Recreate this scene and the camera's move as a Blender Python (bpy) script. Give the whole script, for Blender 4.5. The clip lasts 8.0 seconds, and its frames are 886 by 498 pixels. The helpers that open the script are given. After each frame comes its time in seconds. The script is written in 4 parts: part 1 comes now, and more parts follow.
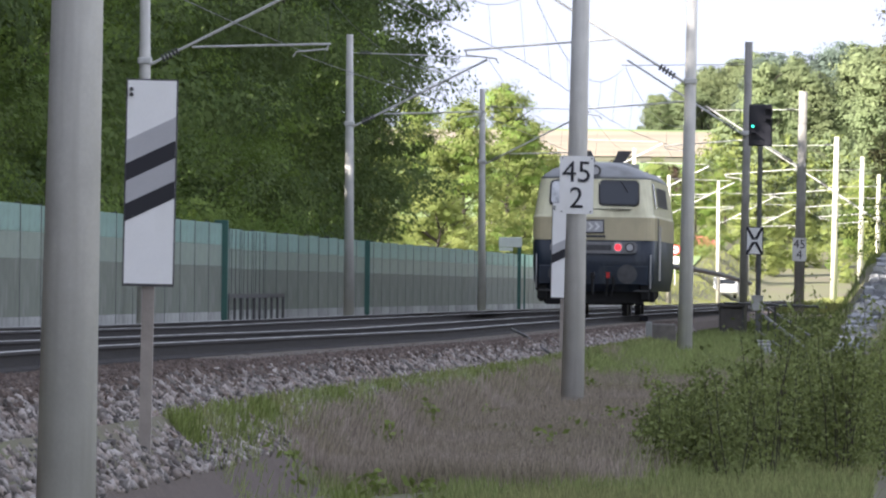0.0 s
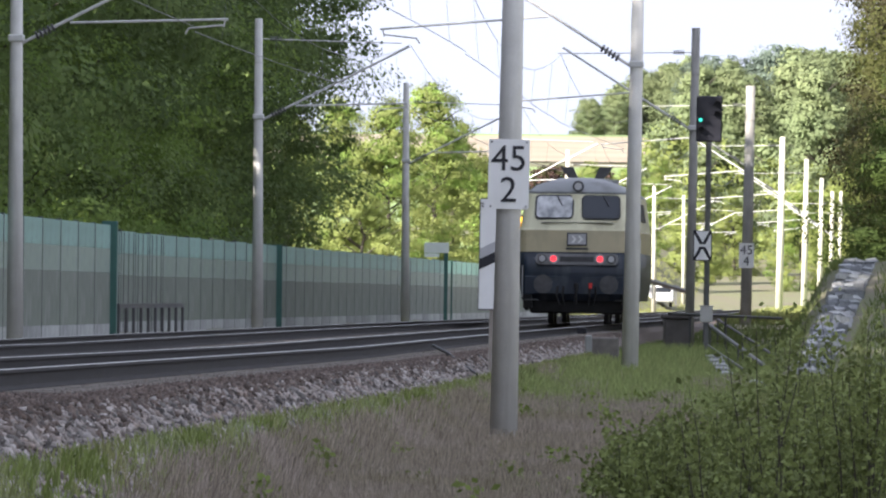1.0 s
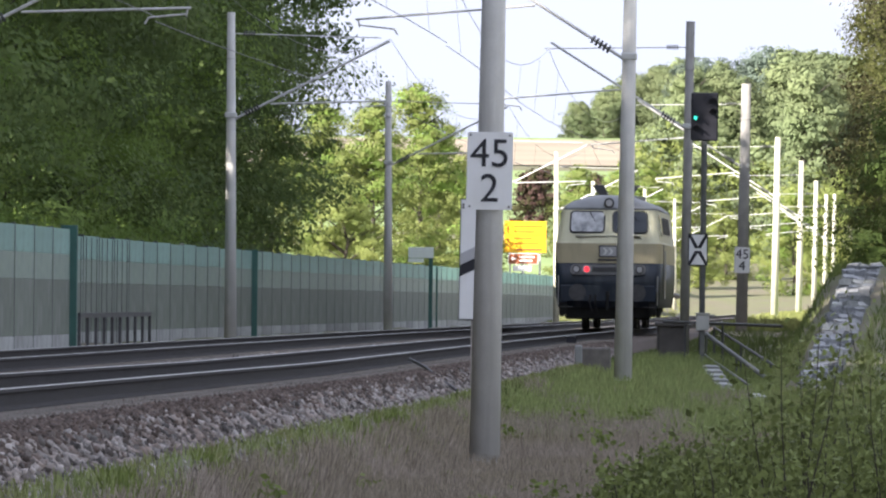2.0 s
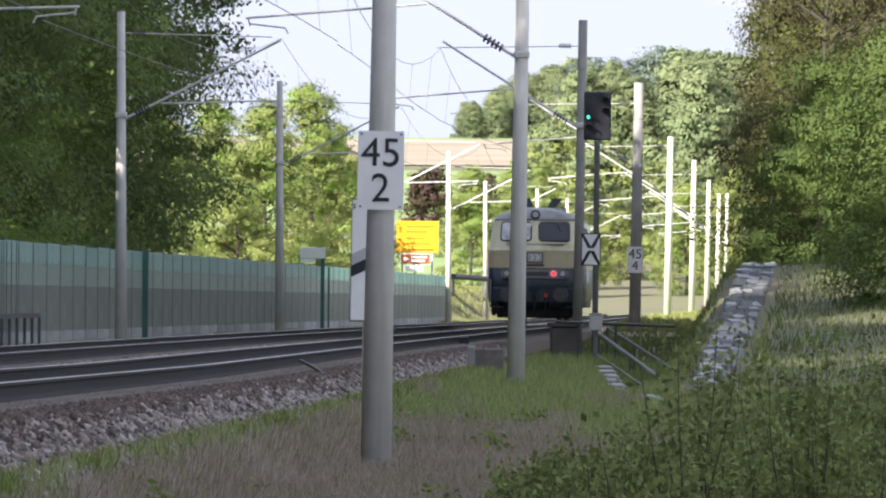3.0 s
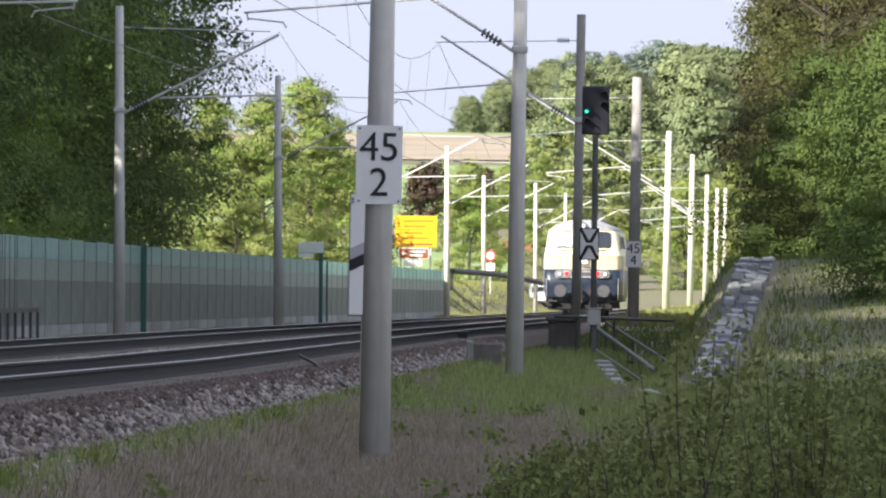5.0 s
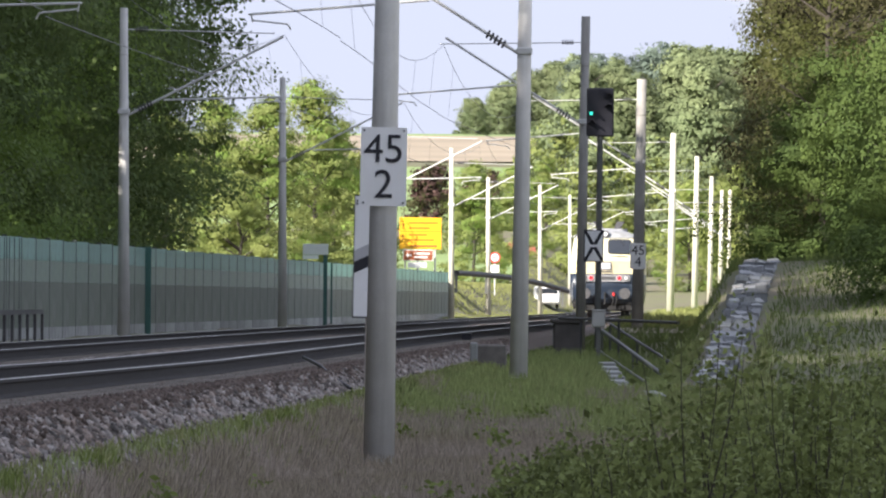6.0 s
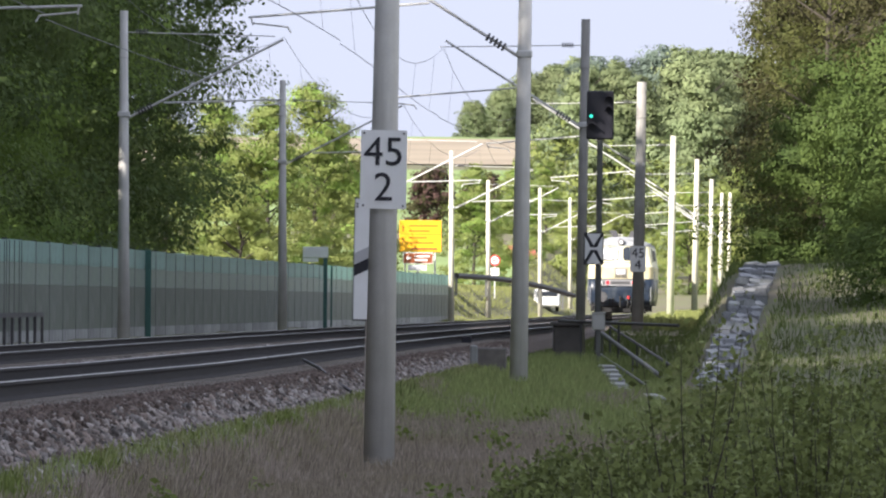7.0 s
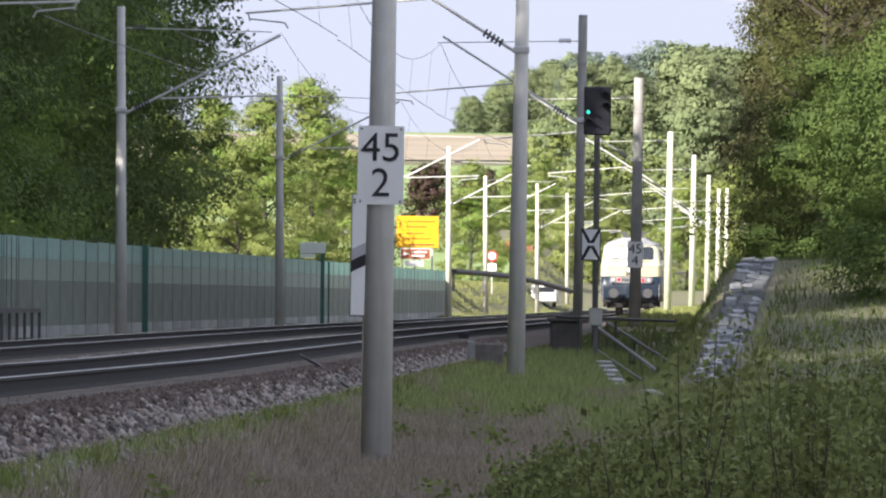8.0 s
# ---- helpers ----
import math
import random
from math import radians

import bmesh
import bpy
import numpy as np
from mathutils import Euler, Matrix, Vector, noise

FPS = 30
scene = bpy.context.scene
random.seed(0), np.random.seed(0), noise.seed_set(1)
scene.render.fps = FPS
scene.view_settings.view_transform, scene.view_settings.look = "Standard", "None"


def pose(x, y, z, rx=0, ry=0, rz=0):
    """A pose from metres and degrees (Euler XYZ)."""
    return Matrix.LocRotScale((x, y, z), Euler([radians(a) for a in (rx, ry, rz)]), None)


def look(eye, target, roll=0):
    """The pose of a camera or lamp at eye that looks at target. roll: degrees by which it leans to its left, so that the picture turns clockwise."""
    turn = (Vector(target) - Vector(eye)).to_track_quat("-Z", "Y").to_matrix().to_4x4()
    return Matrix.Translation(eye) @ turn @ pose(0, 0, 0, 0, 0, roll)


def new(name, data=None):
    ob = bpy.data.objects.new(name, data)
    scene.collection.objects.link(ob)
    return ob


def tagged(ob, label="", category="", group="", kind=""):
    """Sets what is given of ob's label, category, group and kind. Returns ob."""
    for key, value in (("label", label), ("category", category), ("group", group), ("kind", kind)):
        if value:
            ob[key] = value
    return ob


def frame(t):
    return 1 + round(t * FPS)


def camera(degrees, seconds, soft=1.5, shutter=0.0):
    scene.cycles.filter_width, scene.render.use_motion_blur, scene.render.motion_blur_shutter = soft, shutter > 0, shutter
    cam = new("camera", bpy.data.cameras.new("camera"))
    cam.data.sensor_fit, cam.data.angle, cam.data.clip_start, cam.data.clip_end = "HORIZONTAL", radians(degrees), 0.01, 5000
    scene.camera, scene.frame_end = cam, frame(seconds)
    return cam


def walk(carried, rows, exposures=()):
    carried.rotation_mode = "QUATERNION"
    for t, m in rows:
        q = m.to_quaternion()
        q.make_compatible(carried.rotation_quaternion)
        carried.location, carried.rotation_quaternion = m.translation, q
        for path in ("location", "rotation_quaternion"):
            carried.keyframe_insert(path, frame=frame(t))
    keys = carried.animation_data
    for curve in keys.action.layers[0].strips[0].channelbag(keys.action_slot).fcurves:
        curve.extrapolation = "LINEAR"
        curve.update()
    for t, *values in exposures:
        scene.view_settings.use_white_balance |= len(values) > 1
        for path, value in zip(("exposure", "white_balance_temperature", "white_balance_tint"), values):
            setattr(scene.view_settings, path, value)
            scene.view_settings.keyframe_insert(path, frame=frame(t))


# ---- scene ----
cam = camera(5.44, 8.0, soft=2.2)
walk(cam, [
    (0, pose(0.1588, -35.5, 0.7884, 90.2073, -0.6965, 1.1968)),
    (0.2, pose(0.090, -29, 0.792, 90.223, -0.76, 1.140)),
    (0.5, pose(0.02, -20.5, 0.7973, 90.244, -0.8469, 1.0035)),
    (1, pose(-0.02, -12.6, 0.8089, 90.2609, -0.7359, 0.7650)),
    (1.2, pose(-0.02, -10.5, 0.813, 90.264, -0.70, 0.719)),
    (2.3, pose(0, 0, 0.88, 90.2952, -0.53, 0.6405)),
    (2.5, pose(0, 0, 0.88, 90.2900, -0.53, 0.4170)),
    (3, pose(0, 0, 0.88, 90.2969, -0.5, 0.0398)),
    (3.5, pose(0, 0, 0.88, 90.2917, -0.5, 0.0120)),
    (4, pose(0, 0, 0.88, 90.2639, -0.5, -0.0193)),
    (4.5, pose(0, 0, 0.88, 90.2594, -0.5, 0.0016)),
    (6, pose(0, 0, 0.88, 90.2743, -0.5, 0.0571)),
    (6.5, pose(0, 0, 0.88, 90.2709, -0.5, 0.0502)),
    (7, pose(0, 0, 0.88, 90.2917, -0.5, 0.0571)),
    (7.5, pose(0, 0, 0.88, 90.2778, -0.5, 0.0502)),
    (8, pose(0, 0, 0.88, 90.2656, -0.5, 0.0398)),
], exposures=[(0.0, 1.82, 6450, 13), (1.2, 1.8, 6450, 13), (3.5, 1.6, 6450, 13), (6.0, 1.42, 6450, 13), (8.0, 1.42, 6450, 13)])

# ---- world, sun, exposure ----
SUN = Vector((-0.60, -0.56, 0.50)).normalized()
world = bpy.data.worlds.new("world")
scene.world = world
world.use_nodes = True
wt = world.node_tree
wt.nodes.clear()
w_out = wt.nodes.new("ShaderNodeOutputWorld")
w_bg = wt.nodes.new("ShaderNodeBackground")
w_sky = wt.nodes.new("ShaderNodeTexSky")
w_sky.sky_type = "NISHITA"
w_sky.sun_disc = False
w_sky.sun_elevation = math.asin(SUN.z)
w_sky.sun_rotation = math.atan2(SUN.x, SUN.y)
w_sky.dust_density = 0.4
w_sky.air_density = 1.3
w_co = wt.nodes.new("ShaderNodeTexCoord")
w_map = wt.nodes.new("ShaderNodeMapping")
w_map.inputs["Scale"].default_value = (7, 7, 22)
w_noise = wt.nodes.new("ShaderNodeTexNoise")
w_noise.inputs["Scale"].default_value = 1.6
w_noise.inputs["Detail"].default_value = 6
w_ramp = wt.nodes.new("ShaderNodeValToRGB")
w_ramp.color_ramp.elements[0].position = 0.12
w_ramp.color_ramp.elements[1].position = 0.46
w_mix = wt.nodes.new("ShaderNodeMix")
w_mix.data_type = "RGBA"
w_mix.inputs[7].default_value = (2.35, 2.55, 3.1, 1)
wt.links.new(w_co.outputs["Generated"], w_map.inputs["Vector"])
wt.links.new(w_map.outputs["Vector"], w_noise.inputs["Vector"])
wt.links.new(w_noise.outputs["Fac"], w_ramp.inputs["Fac"])
wt.links.new(w_ramp.outputs["Color"], w_mix.inputs[0])
wt.links.new(w_sky.outputs["Color"], w_mix.inputs[6])
wt.links.new(w_mix.outputs[2], w_bg.inputs["Color"])
w_bg.inputs["Strength"].default_value = 0.12
wt.links.new(w_bg.outputs["Background"], w_out.inputs["Surface"])

sun = new("sun", bpy.data.lights.new("sun", "SUN"))
sun.data.energy = 5.0
sun.data.angle = radians(0.6)
sun.data.color = (1.0, 0.93, 0.82)
sun.matrix_world = look(SUN * 50, (0, 0, 0))


# ---- materials ----
def material(name, base, rough=0.7, vary=0.25, scale=8.0, bump=0.0, metal=0.0, other=None, fine=60.0, per_object=0.0, island=0.0, glow=None, translucent=0.0, stain=None):
    m = bpy.data.materials.new(name)
    m.use_nodes = True
    nt = m.node_tree
    b = nt.nodes["Principled BSDF"]
    b.inputs["Roughness"].default_value = rough
    b.inputs["Metallic"].default_value = metal
    co = nt.nodes.new("ShaderNodeTexCoord")
    n1 = nt.nodes.new("ShaderNodeTexNoise")
    n1.inputs["Scale"].default_value = scale
    n1.inputs["Detail"].default_value = 5
    n2 = nt.nodes.new("ShaderNodeTexNoise")
    n2.inputs["Scale"].default_value = fine
    n2.inputs["Detail"].default_value = 3
    nt.links.new(co.outputs["Object"], n1.inputs["Vector"])
    nt.links.new(co.outputs["Object"], n2.inputs["Vector"])
    mix = nt.nodes.new("ShaderNodeMix")
    mix.data_type = "RGBA"
    dark = other or tuple(c * (1 - vary) for c in base)
    mix.inputs[6].default_value = (*base, 1)
    mix.inputs[7].default_value = (*dark, 1)
    ramp = nt.nodes.new("ShaderNodeValToRGB")
    ramp.color_ramp.elements[0].position = 0.36
    ramp.color_ramp.elements[1].position = 0.66
    nt.links.new(n1.outputs["Fac"], ramp.inputs["Fac"])
    nt.links.new(ramp.outputs["Color"], mix.inputs[0])
    hsv = nt.nodes.new("ShaderNodeHueSaturation")
    nt.links.new(mix.outputs[2], hsv.inputs["Color"])
    # value: fine grain, and chance by object or island
    mr = nt.nodes.new("ShaderNodeMapRange")
    mr.inputs[3].default_value, mr.inputs[4].default_value = 1 - vary * 0.7, 1 + vary * 0.7
    nt.links.new(n2.outputs["Fac"], mr.inputs[0])
    last = mr.outputs[0]
    sources = []
    if per_object:
        sources.append((nt.nodes.new("ShaderNodeObjectInfo").outputs["Random"], per_object))
    if island:
        sources.append((nt.nodes.new("ShaderNodeNewGeometry").outputs["Random Per Island"], island))
    for src, k in sources:
        r2 = nt.nodes.new("ShaderNodeMapRange")
        r2.inputs[3].default_value, r2.inputs[4].default_value = 1 - k, 1 + k
        nt.links.new(src, r2.inputs[0])
        mul = nt.nodes.new("ShaderNodeMath")
        mul.operation = "MULTIPLY"
        nt.links.new(last, mul.inputs[0])
        nt.links.new(r2.outputs[0], mul.inputs[1])
        last = mul.outputs[0]
    nt.links.new(last, hsv.inputs["Value"])
    col = hsv.outputs["Color"]
    if stain:
        n3 = nt.nodes.new("ShaderNodeTexNoise")
        mp = nt.nodes.new("ShaderNodeMapping")
        mp.inputs["Scale"].default_value = stain[1]
        nt.links.new(co.outputs["Object"], mp.inputs["Vector"])
        nt.links.new(mp.outputs["Vector"], n3.inputs["Vector"])
        n3.inputs["Scale"].default_value = 1.0
        n3.inputs["Detail"].default_value = 4
        rp = nt.nodes.new("ShaderNodeValToRGB")
        rp.color_ramp.elements[0].position, rp.color_ramp.elements[1].position = 0.5, 0.75
        nt.links.new(n3.outputs["Fac"], rp.inputs["Fac"])
        mx = nt.nodes.new("ShaderNodeMix")
        mx.data_type = "RGBA"
        nt.links.new(rp.outputs["Color"], mx.inputs[0])
        nt.links.new(col, mx.inputs[6])
        mx.inputs[7].default_value = (*stain[0], 1)
        col = mx.outputs[2]
    nt.links.new(col, b.inputs["Base Color"])
    if bump:
        bp = nt.nodes.new("ShaderNodeBump")
        bp.inputs["Strength"].default_value = bump
        bp.inputs["Distance"].default_value = 0.02
        nt.links.new(n2.outputs["Fac"], bp.inputs["Height"])
        nt.links.new(bp.outputs["Normal"], b.inputs["Normal"])
    if glow:
        b.inputs["Emission Color"].default_value = (*glow[0], 1)
        b.inputs["Emission Strength"].default_value = glow[1]
    if translucent:
        b.inputs["Specular IOR Level"].default_value = 0.12
        tr = nt.nodes.new("ShaderNodeBsdfTranslucent")
        nt.links.new(col, tr.inputs["Color"])
        ms = nt.nodes.new("ShaderNodeMixShader")
        ms.inputs[0].default_value = translucent
        out = nt.nodes["Material Output"]
        nt.links.new(b.outputs[0], ms.inputs[1])
        nt.links.new(tr.outputs[0], ms.inputs[2])
        nt.links.new(ms.outputs[0], out.inputs["Surface"])
    return m


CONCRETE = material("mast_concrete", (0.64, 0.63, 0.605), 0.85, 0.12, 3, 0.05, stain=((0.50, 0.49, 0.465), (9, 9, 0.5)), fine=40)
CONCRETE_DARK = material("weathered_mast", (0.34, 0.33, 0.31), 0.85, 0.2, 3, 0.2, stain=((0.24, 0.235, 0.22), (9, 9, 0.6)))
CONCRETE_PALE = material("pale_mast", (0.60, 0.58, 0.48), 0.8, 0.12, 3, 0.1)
CONCRETE_BLOCK = material("block_concrete", (0.17, 0.155, 0.14), 0.9, 0.3, 5, 0.3)
STEEL = material("galvanised_steel", (0.62, 0.62, 0.61), 0.55, 0.15, 6, 0.05, metal=0.15)
STEEL_DARK = material("dark_steel", (0.09, 0.09, 0.095), 0.55, 0.25, 8, 0.1, metal=0.3)
WIRE = material("wire_copper", (0.16, 0.16, 0.17), 0.5, 0.1, 2, 0)
RAIL_SIDE = material("rail_rust", (0.033, 0.030, 0.030), 1.0, 0.3, 10, 0.2)
RAIL_TOP = material("rail_head", (0.36, 0.35, 0.34), 0.35, 0.15, 20, 0, metal=0.8)
SLEEPER = material("sleeper_concrete", (0.17, 0.15, 0.13), 0.9, 0.25, 6, 0.2, per_object=0.15)
BALLAST = material("ballast_bed", (0.11, 0.085, 0.07), 0.95, 0.4, 9, 0.5, other=(0.08, 0.062, 0.052), fine=25)
STONE = material("ballast_stone", (0.265, 0.245, 0.23), 0.9, 0.3, 2, 0.2, other=(0.165, 0.13, 0.11), island=0.8)
STONE_RUST = material("ballast_rust", (0.12, 0.092, 0.078), 0.95, 0.3, 2, 0.2, other=(0.085, 0.062, 0.05), island=0.5)
BOARD_POST = material("weathered_post", (0.34, 0.30, 0.27), 0.7, 0.2, 5, 0.1)
GROUND = material("meadow_soil", (0.115, 0.125, 0.055), 0.95, 0.35, 0.35, 0.3, other=(0.125, 0.108, 0.075), fine=4)
GRASS = material("grass_green", (0.235, 0.285, 0.11), 0.7, 0.3, 0.5, island=0.4, other=(0.26, 0.265, 0.12), translucent=0.3)
GRASS_DRY = material("grass_seed_heads", (0.35, 0.295, 0.25), 0.8, 0.3, 0.5, island=0.45, other=(0.27, 0.235, 0.165), translucent=0.25)
WEED = material("weed_leaf", (0.20, 0.25, 0.075), 0.6, 0.3, 3, island=0.3, translucent=0.35)
LEAF_DARK = material("leaf_dark", (0.165, 0.22, 0.075), 0.65, 0.2, 0.3, island=0.12, per_object=0.25, other=(0.085, 0.13, 0.045), translucent=0.42)
LEAF_MID = material("leaf_mid", (0.25, 0.345, 0.09), 0.65, 0.2, 0.4, island=0.12, per_object=0.22, other=(0.15, 0.23, 0.055), translucent=0.42)
LEAF_SHRUB = material("leaf_shrub", (0.19, 0.225, 0.08), 0.6, 0.3, 1.5, island=0.45, per_object=0.15, other=(0.155, 0.185, 0.065), translucent=0.3)
LEAF_LIGHT = material("leaf_light", (0.265, 0.30, 0.10), 0.65, 0.25, 0.4, island=0.2, per_object=0.12, other=(0.20, 0.25, 0.08), translucent=0.42)
LEAF_BIRCH = material("leaf_birch", (0.10, 0.115, 0.036), 0.6, 0.3, 0.5, island=0.3, other=(0.09, 0.095, 0.034), translucent=0.4)
LEAF_OLIVE = material("leaf_olive", (0.066, 0.066, 0.028), 0.7, 0.3, 0.4, island=0.2, other=(0.048, 0.045, 0.023), translucent=0.3)
LEAF_RED = material("leaf_copper", (0.10, 0.06, 0.055), 0.7, 0.3, 0.4, island=0.35, translucent=0.25)
# distance haze over the hill is put into these paler, bluer leaf colours
LEAF_HILL_HAZE = material("leaf_hill", (0.185, 0.22, 0.11), 0.8, 0.2, 0.12, island=0.12, per_object=0.22, other=(0.135, 0.18, 0.095), translucent=0.25)
LEAF_HILL_BLUE_HAZE = material("leaf_hill_conifer", (0.12, 0.155, 0.125), 0.8, 0.2, 0.12, island=0.12, per_object=0.2, other=(0.10, 0.13, 0.105), translucent=0.2)
BARK = material("bark", (0.065, 0.055, 0.045), 0.95, 0.35, 4, 0.5)
WHITE = material("sign_white", (0.86, 0.86, 0.86), 0.45, 0.05, 3, 0, stain=((0.76, 0.76, 0.74), (3, 3, 1.2)))
BLACK = material("sign_black", (0.012, 0.012, 0.02), 0.5, 0.2, 3, 0)
GREY_BAND = material("sign_reflex_grey", (0.46, 0.46, 0.48), 0.4, 0.08, 3, 0)
YELLOW = material("sign_yellow", (0.85, 0.45, 0.015), 0.5, 0.08, 2, 0)
BROWN = material("sign_brown", (0.30, 0.09, 0.035), 0.5, 0.1, 2, 0)
SIGN_TEXT = material("sign_text_dark", (0.42, 0.19, 0.01), 0.6, 0.1, 2, 0)
RED = material("sign_red", (0.55, 0.03, 0.03), 0.5, 0.1, 2, 0)
WALL_TOP = material("barrier_top_teal", (0.42, 0.62, 0.56), 0.45, 0.12, 1.2, 0, per_object=0.08, translucent=0.35, stain=((0.32, 0.47, 0.42), (1.5, 1.5, 5)))
WALL_MID = material("barrier_mid_green", (0.24, 0.305, 0.25), 0.55, 0.15, 1.5, 0, per_object=0.08, stain=((0.17, 0.225, 0.19), (1.5, 1.5, 4)))
WALL_LOW = material("barrier_low_grey", (0.155, 0.18, 0.145), 0.7, 0.2, 2, 0.1, per_object=0.1, stain=((0.21, 0.225, 0.20), (2, 2, 1)))
WALL_POST = material("barrier_post_green", (0.035, 0.12, 0.10), 0.5, 0.2, 3, 0)
WALL_RIB = material("barrier_rib", (0.05, 0.065, 0.06), 0.6, 0.2, 3, 0)
PLINTH = material("barrier_plinth", (0.36, 0.37, 0.36), 0.85, 0.3, 2, 0.2, per_object=0.2)
FIELD_TAN = material("ripe_field", (0.30, 0.25, 0.185), 0.95, 0.25, 0.05, 0)
FIELD_GREEN = material("green_field", (0.20, 0.28, 0.10), 0.95, 0.2, 0.05, 0)
CREAM = material("loco_cream", (0.74, 0.71, 0.50), 0.4, 0.1, 1.5, 0, stain=((0.50, 0.46, 0.30), (2, 2, 1.0)))
BEIGE = material("loco_beige", (0.57, 0.50, 0.33), 0.4, 0.1, 1.5, 0, stain=((0.42, 0.38, 0.25), (2, 2, 1.0)))
NAVY = material("loco_navy", (0.011, 0.021, 0.04), 0.4, 0.25, 2, 0, stain=((0.05, 0.06, 0.07), (3, 3, 1)))
ROOF = material("loco_roof_grey", (0.30, 0.31, 0.32), 0.55, 0.2, 1.5, 0.05, stain=((0.16, 0.16, 0.16), (2, 2, 2)))
SOOT = material("running_gear", (0.012, 0.012, 0.013), 0.8, 0.4, 5, 0.2)
RUBBER = material("window_rubber", (0.018, 0.018, 0.02), 0.6, 0.2, 5, 0)
CHROME = material("lamp_ring", (0.6, 0.6, 0.62), 0.3, 0.1, 5, 0, metal=0.7)
LENS = material("lamp_glass", (0.55, 0.55, 0.57), 0.15, 0.1, 8, 0)
RED_LAMP = material("tail_lamp", (0.5, 0.01, 0.01), 0.3, 0.1, 5, 0, glow=((1.0, 0.04, 0.06), 0.55))
GREEN_LAMP = material("signal_lamp_green", (0.02, 0.4, 0.3), 0.3, 0.1, 5, 0, glow=((0.05, 0.9, 0.65), 0.55))
SKYGLASS = material("window_glass", (0.03, 0.035, 0.045), 0.06, 0.1, 2, 0)
GLASS_BRIGHT = material("window_blind", (0.75, 0.76, 0.78), 0.35, 0.25, 3, 0, other=(0.25, 0.26, 0.28))
WHITE_PAINT = material("white_paint", (0.8, 0.8, 0.8), 0.5, 0.05, 2, 0)
ROOF_TILE = material("roof_tile", (0.42, 0.13, 0.10), 0.8, 0.2, 2, 0)
PALE_BOX = material("cabinet_grey", (0.50, 0.50, 0.47), 0.6, 0.12, 4, 0)


CHUTE_STONE = material("chute_stone", (0.31, 0.32, 0.335), 0.85, 0.2, 4, 0.2, per_object=0.18)
BOARD_GREEN = material("board_green", (0.72, 0.78, 0.72), 0.6, 0.1, 2, 0)


LEAF_BUSH = material("leaf_bush", (0.088, 0.125, 0.034), 0.65, 0.25, 0.6, island=0.18, per_object=0.15, other=(0.06, 0.095, 0.027), translucent=0.3)
GRASS_BANK = material("grass_bank", (0.125, 0.165, 0.055), 0.75, 0.3, 0.4, island=0.3, other=(0.11, 0.135, 0.05), translucent=0.25)
GRASS_PALE = material("grass_sunny", (0.25, 0.27, 0.10), 0.7, 0.3, 0.5, island=0.3, translucent=0.3)
# lush ditch grass, its green lightened to stand in for sunlight
GRASS_LUSH_LIT = material("grass_lush", (0.29, 0.345, 0.135), 0.7, 0.3, 0.5, island=0.35, other=(0.24, 0.29, 0.11), translucent=0.3)
HEADWALL = material("headwall_concrete", (0.11, 0.10, 0.095), 0.9, 0.3, 3, 0.2)
LAMP_STRIP = material("lamp_strip", (0.26, 0.26, 0.27), 0.5, 0.2, 3, 0)
SAND = material("sandy_path", (0.42, 0.35, 0.27), 0.95, 0.2, 1, 0.1)
RAILING = material("weathered_railing", (0.14, 0.145, 0.14), 0.6, 0.25, 6, 0.1, metal=0.2)


# ---- building helpers ----
def part(name, bm, mat, parent=None, label="", smooth=False):
    me = bpy.data.meshes.new(name)
    bm.to_mesh(me)
    bm.free()
    me.materials.append(mat)
    if smooth:
        for p in me.polygons:
            p.use_smooth = True
    ob = new(name, me)
    if parent:
        ob.parent = parent
    if label:
        ob["label"] = label
    return ob


def thing(name, label, category, m=None, group="", kind=""):
    ob = tagged(new(name), label, category, group, kind)
    ob.empty_display_size = 0.2
    if m:
        ob.matrix_world = m
    return ob


def box(bm, x0, x1, y0, y1, z0, z1, bevel=0.0):
    m = Matrix.LocRotScale(((x0 + x1) / 2, (y0 + y1) / 2, (z0 + z1) / 2), None, (x1 - x0, y1 - y0, z1 - z0))
    r = bmesh.ops.create_cube(bm, size=1, matrix=m)
    if bevel:
        es = {e for v in r["verts"] for e in v.link_edges}
        bmesh.ops.bevel(bm, geom=list(es), offset=bevel, segments=1, affect="EDGES")
    return bm


def boxed(*a, **k):
    return box(bmesh.new(), *a, **k)


def tube(bm, a, b, r0, r1=None, n=8):
    a, b = Vector(a), Vector(b)
    r1 = r0 if r1 is None else r1
    m = Matrix.Translation((a + b) / 2) @ (b - a).to_track_quat("Z", "Y").to_matrix().to_4x4()
    bmesh.ops.create_cone(bm, cap_ends=True, segments=n, radius1=r0, radius2=r1, depth=(b - a).length, matrix=m)
    return bm


def tubes(pairs, r, n=6):
    bm = bmesh.new()
    for a, b in pairs:
        tube(bm, a, b, r, None, n)
    return bm


def prism(bm, pts, y0, y1):
    """A plate in the x-z plane, from an outline, between two y."""
    f = [bm.verts.new((x, y0, z)) for x, z in pts]
    g = [bm.verts.new((x, y1, z)) for x, z in pts]
    n = len(pts)
    bm.faces.new(f)
    bm.faces.new(g[::-1])
    for i in range(n):
        j = (i + 1) % n
        bm.faces.new((f[j], f[i], g[i], g[j]))
    bmesh.ops.recalc_face_normals(bm, faces=bm.faces[:])
    return bm


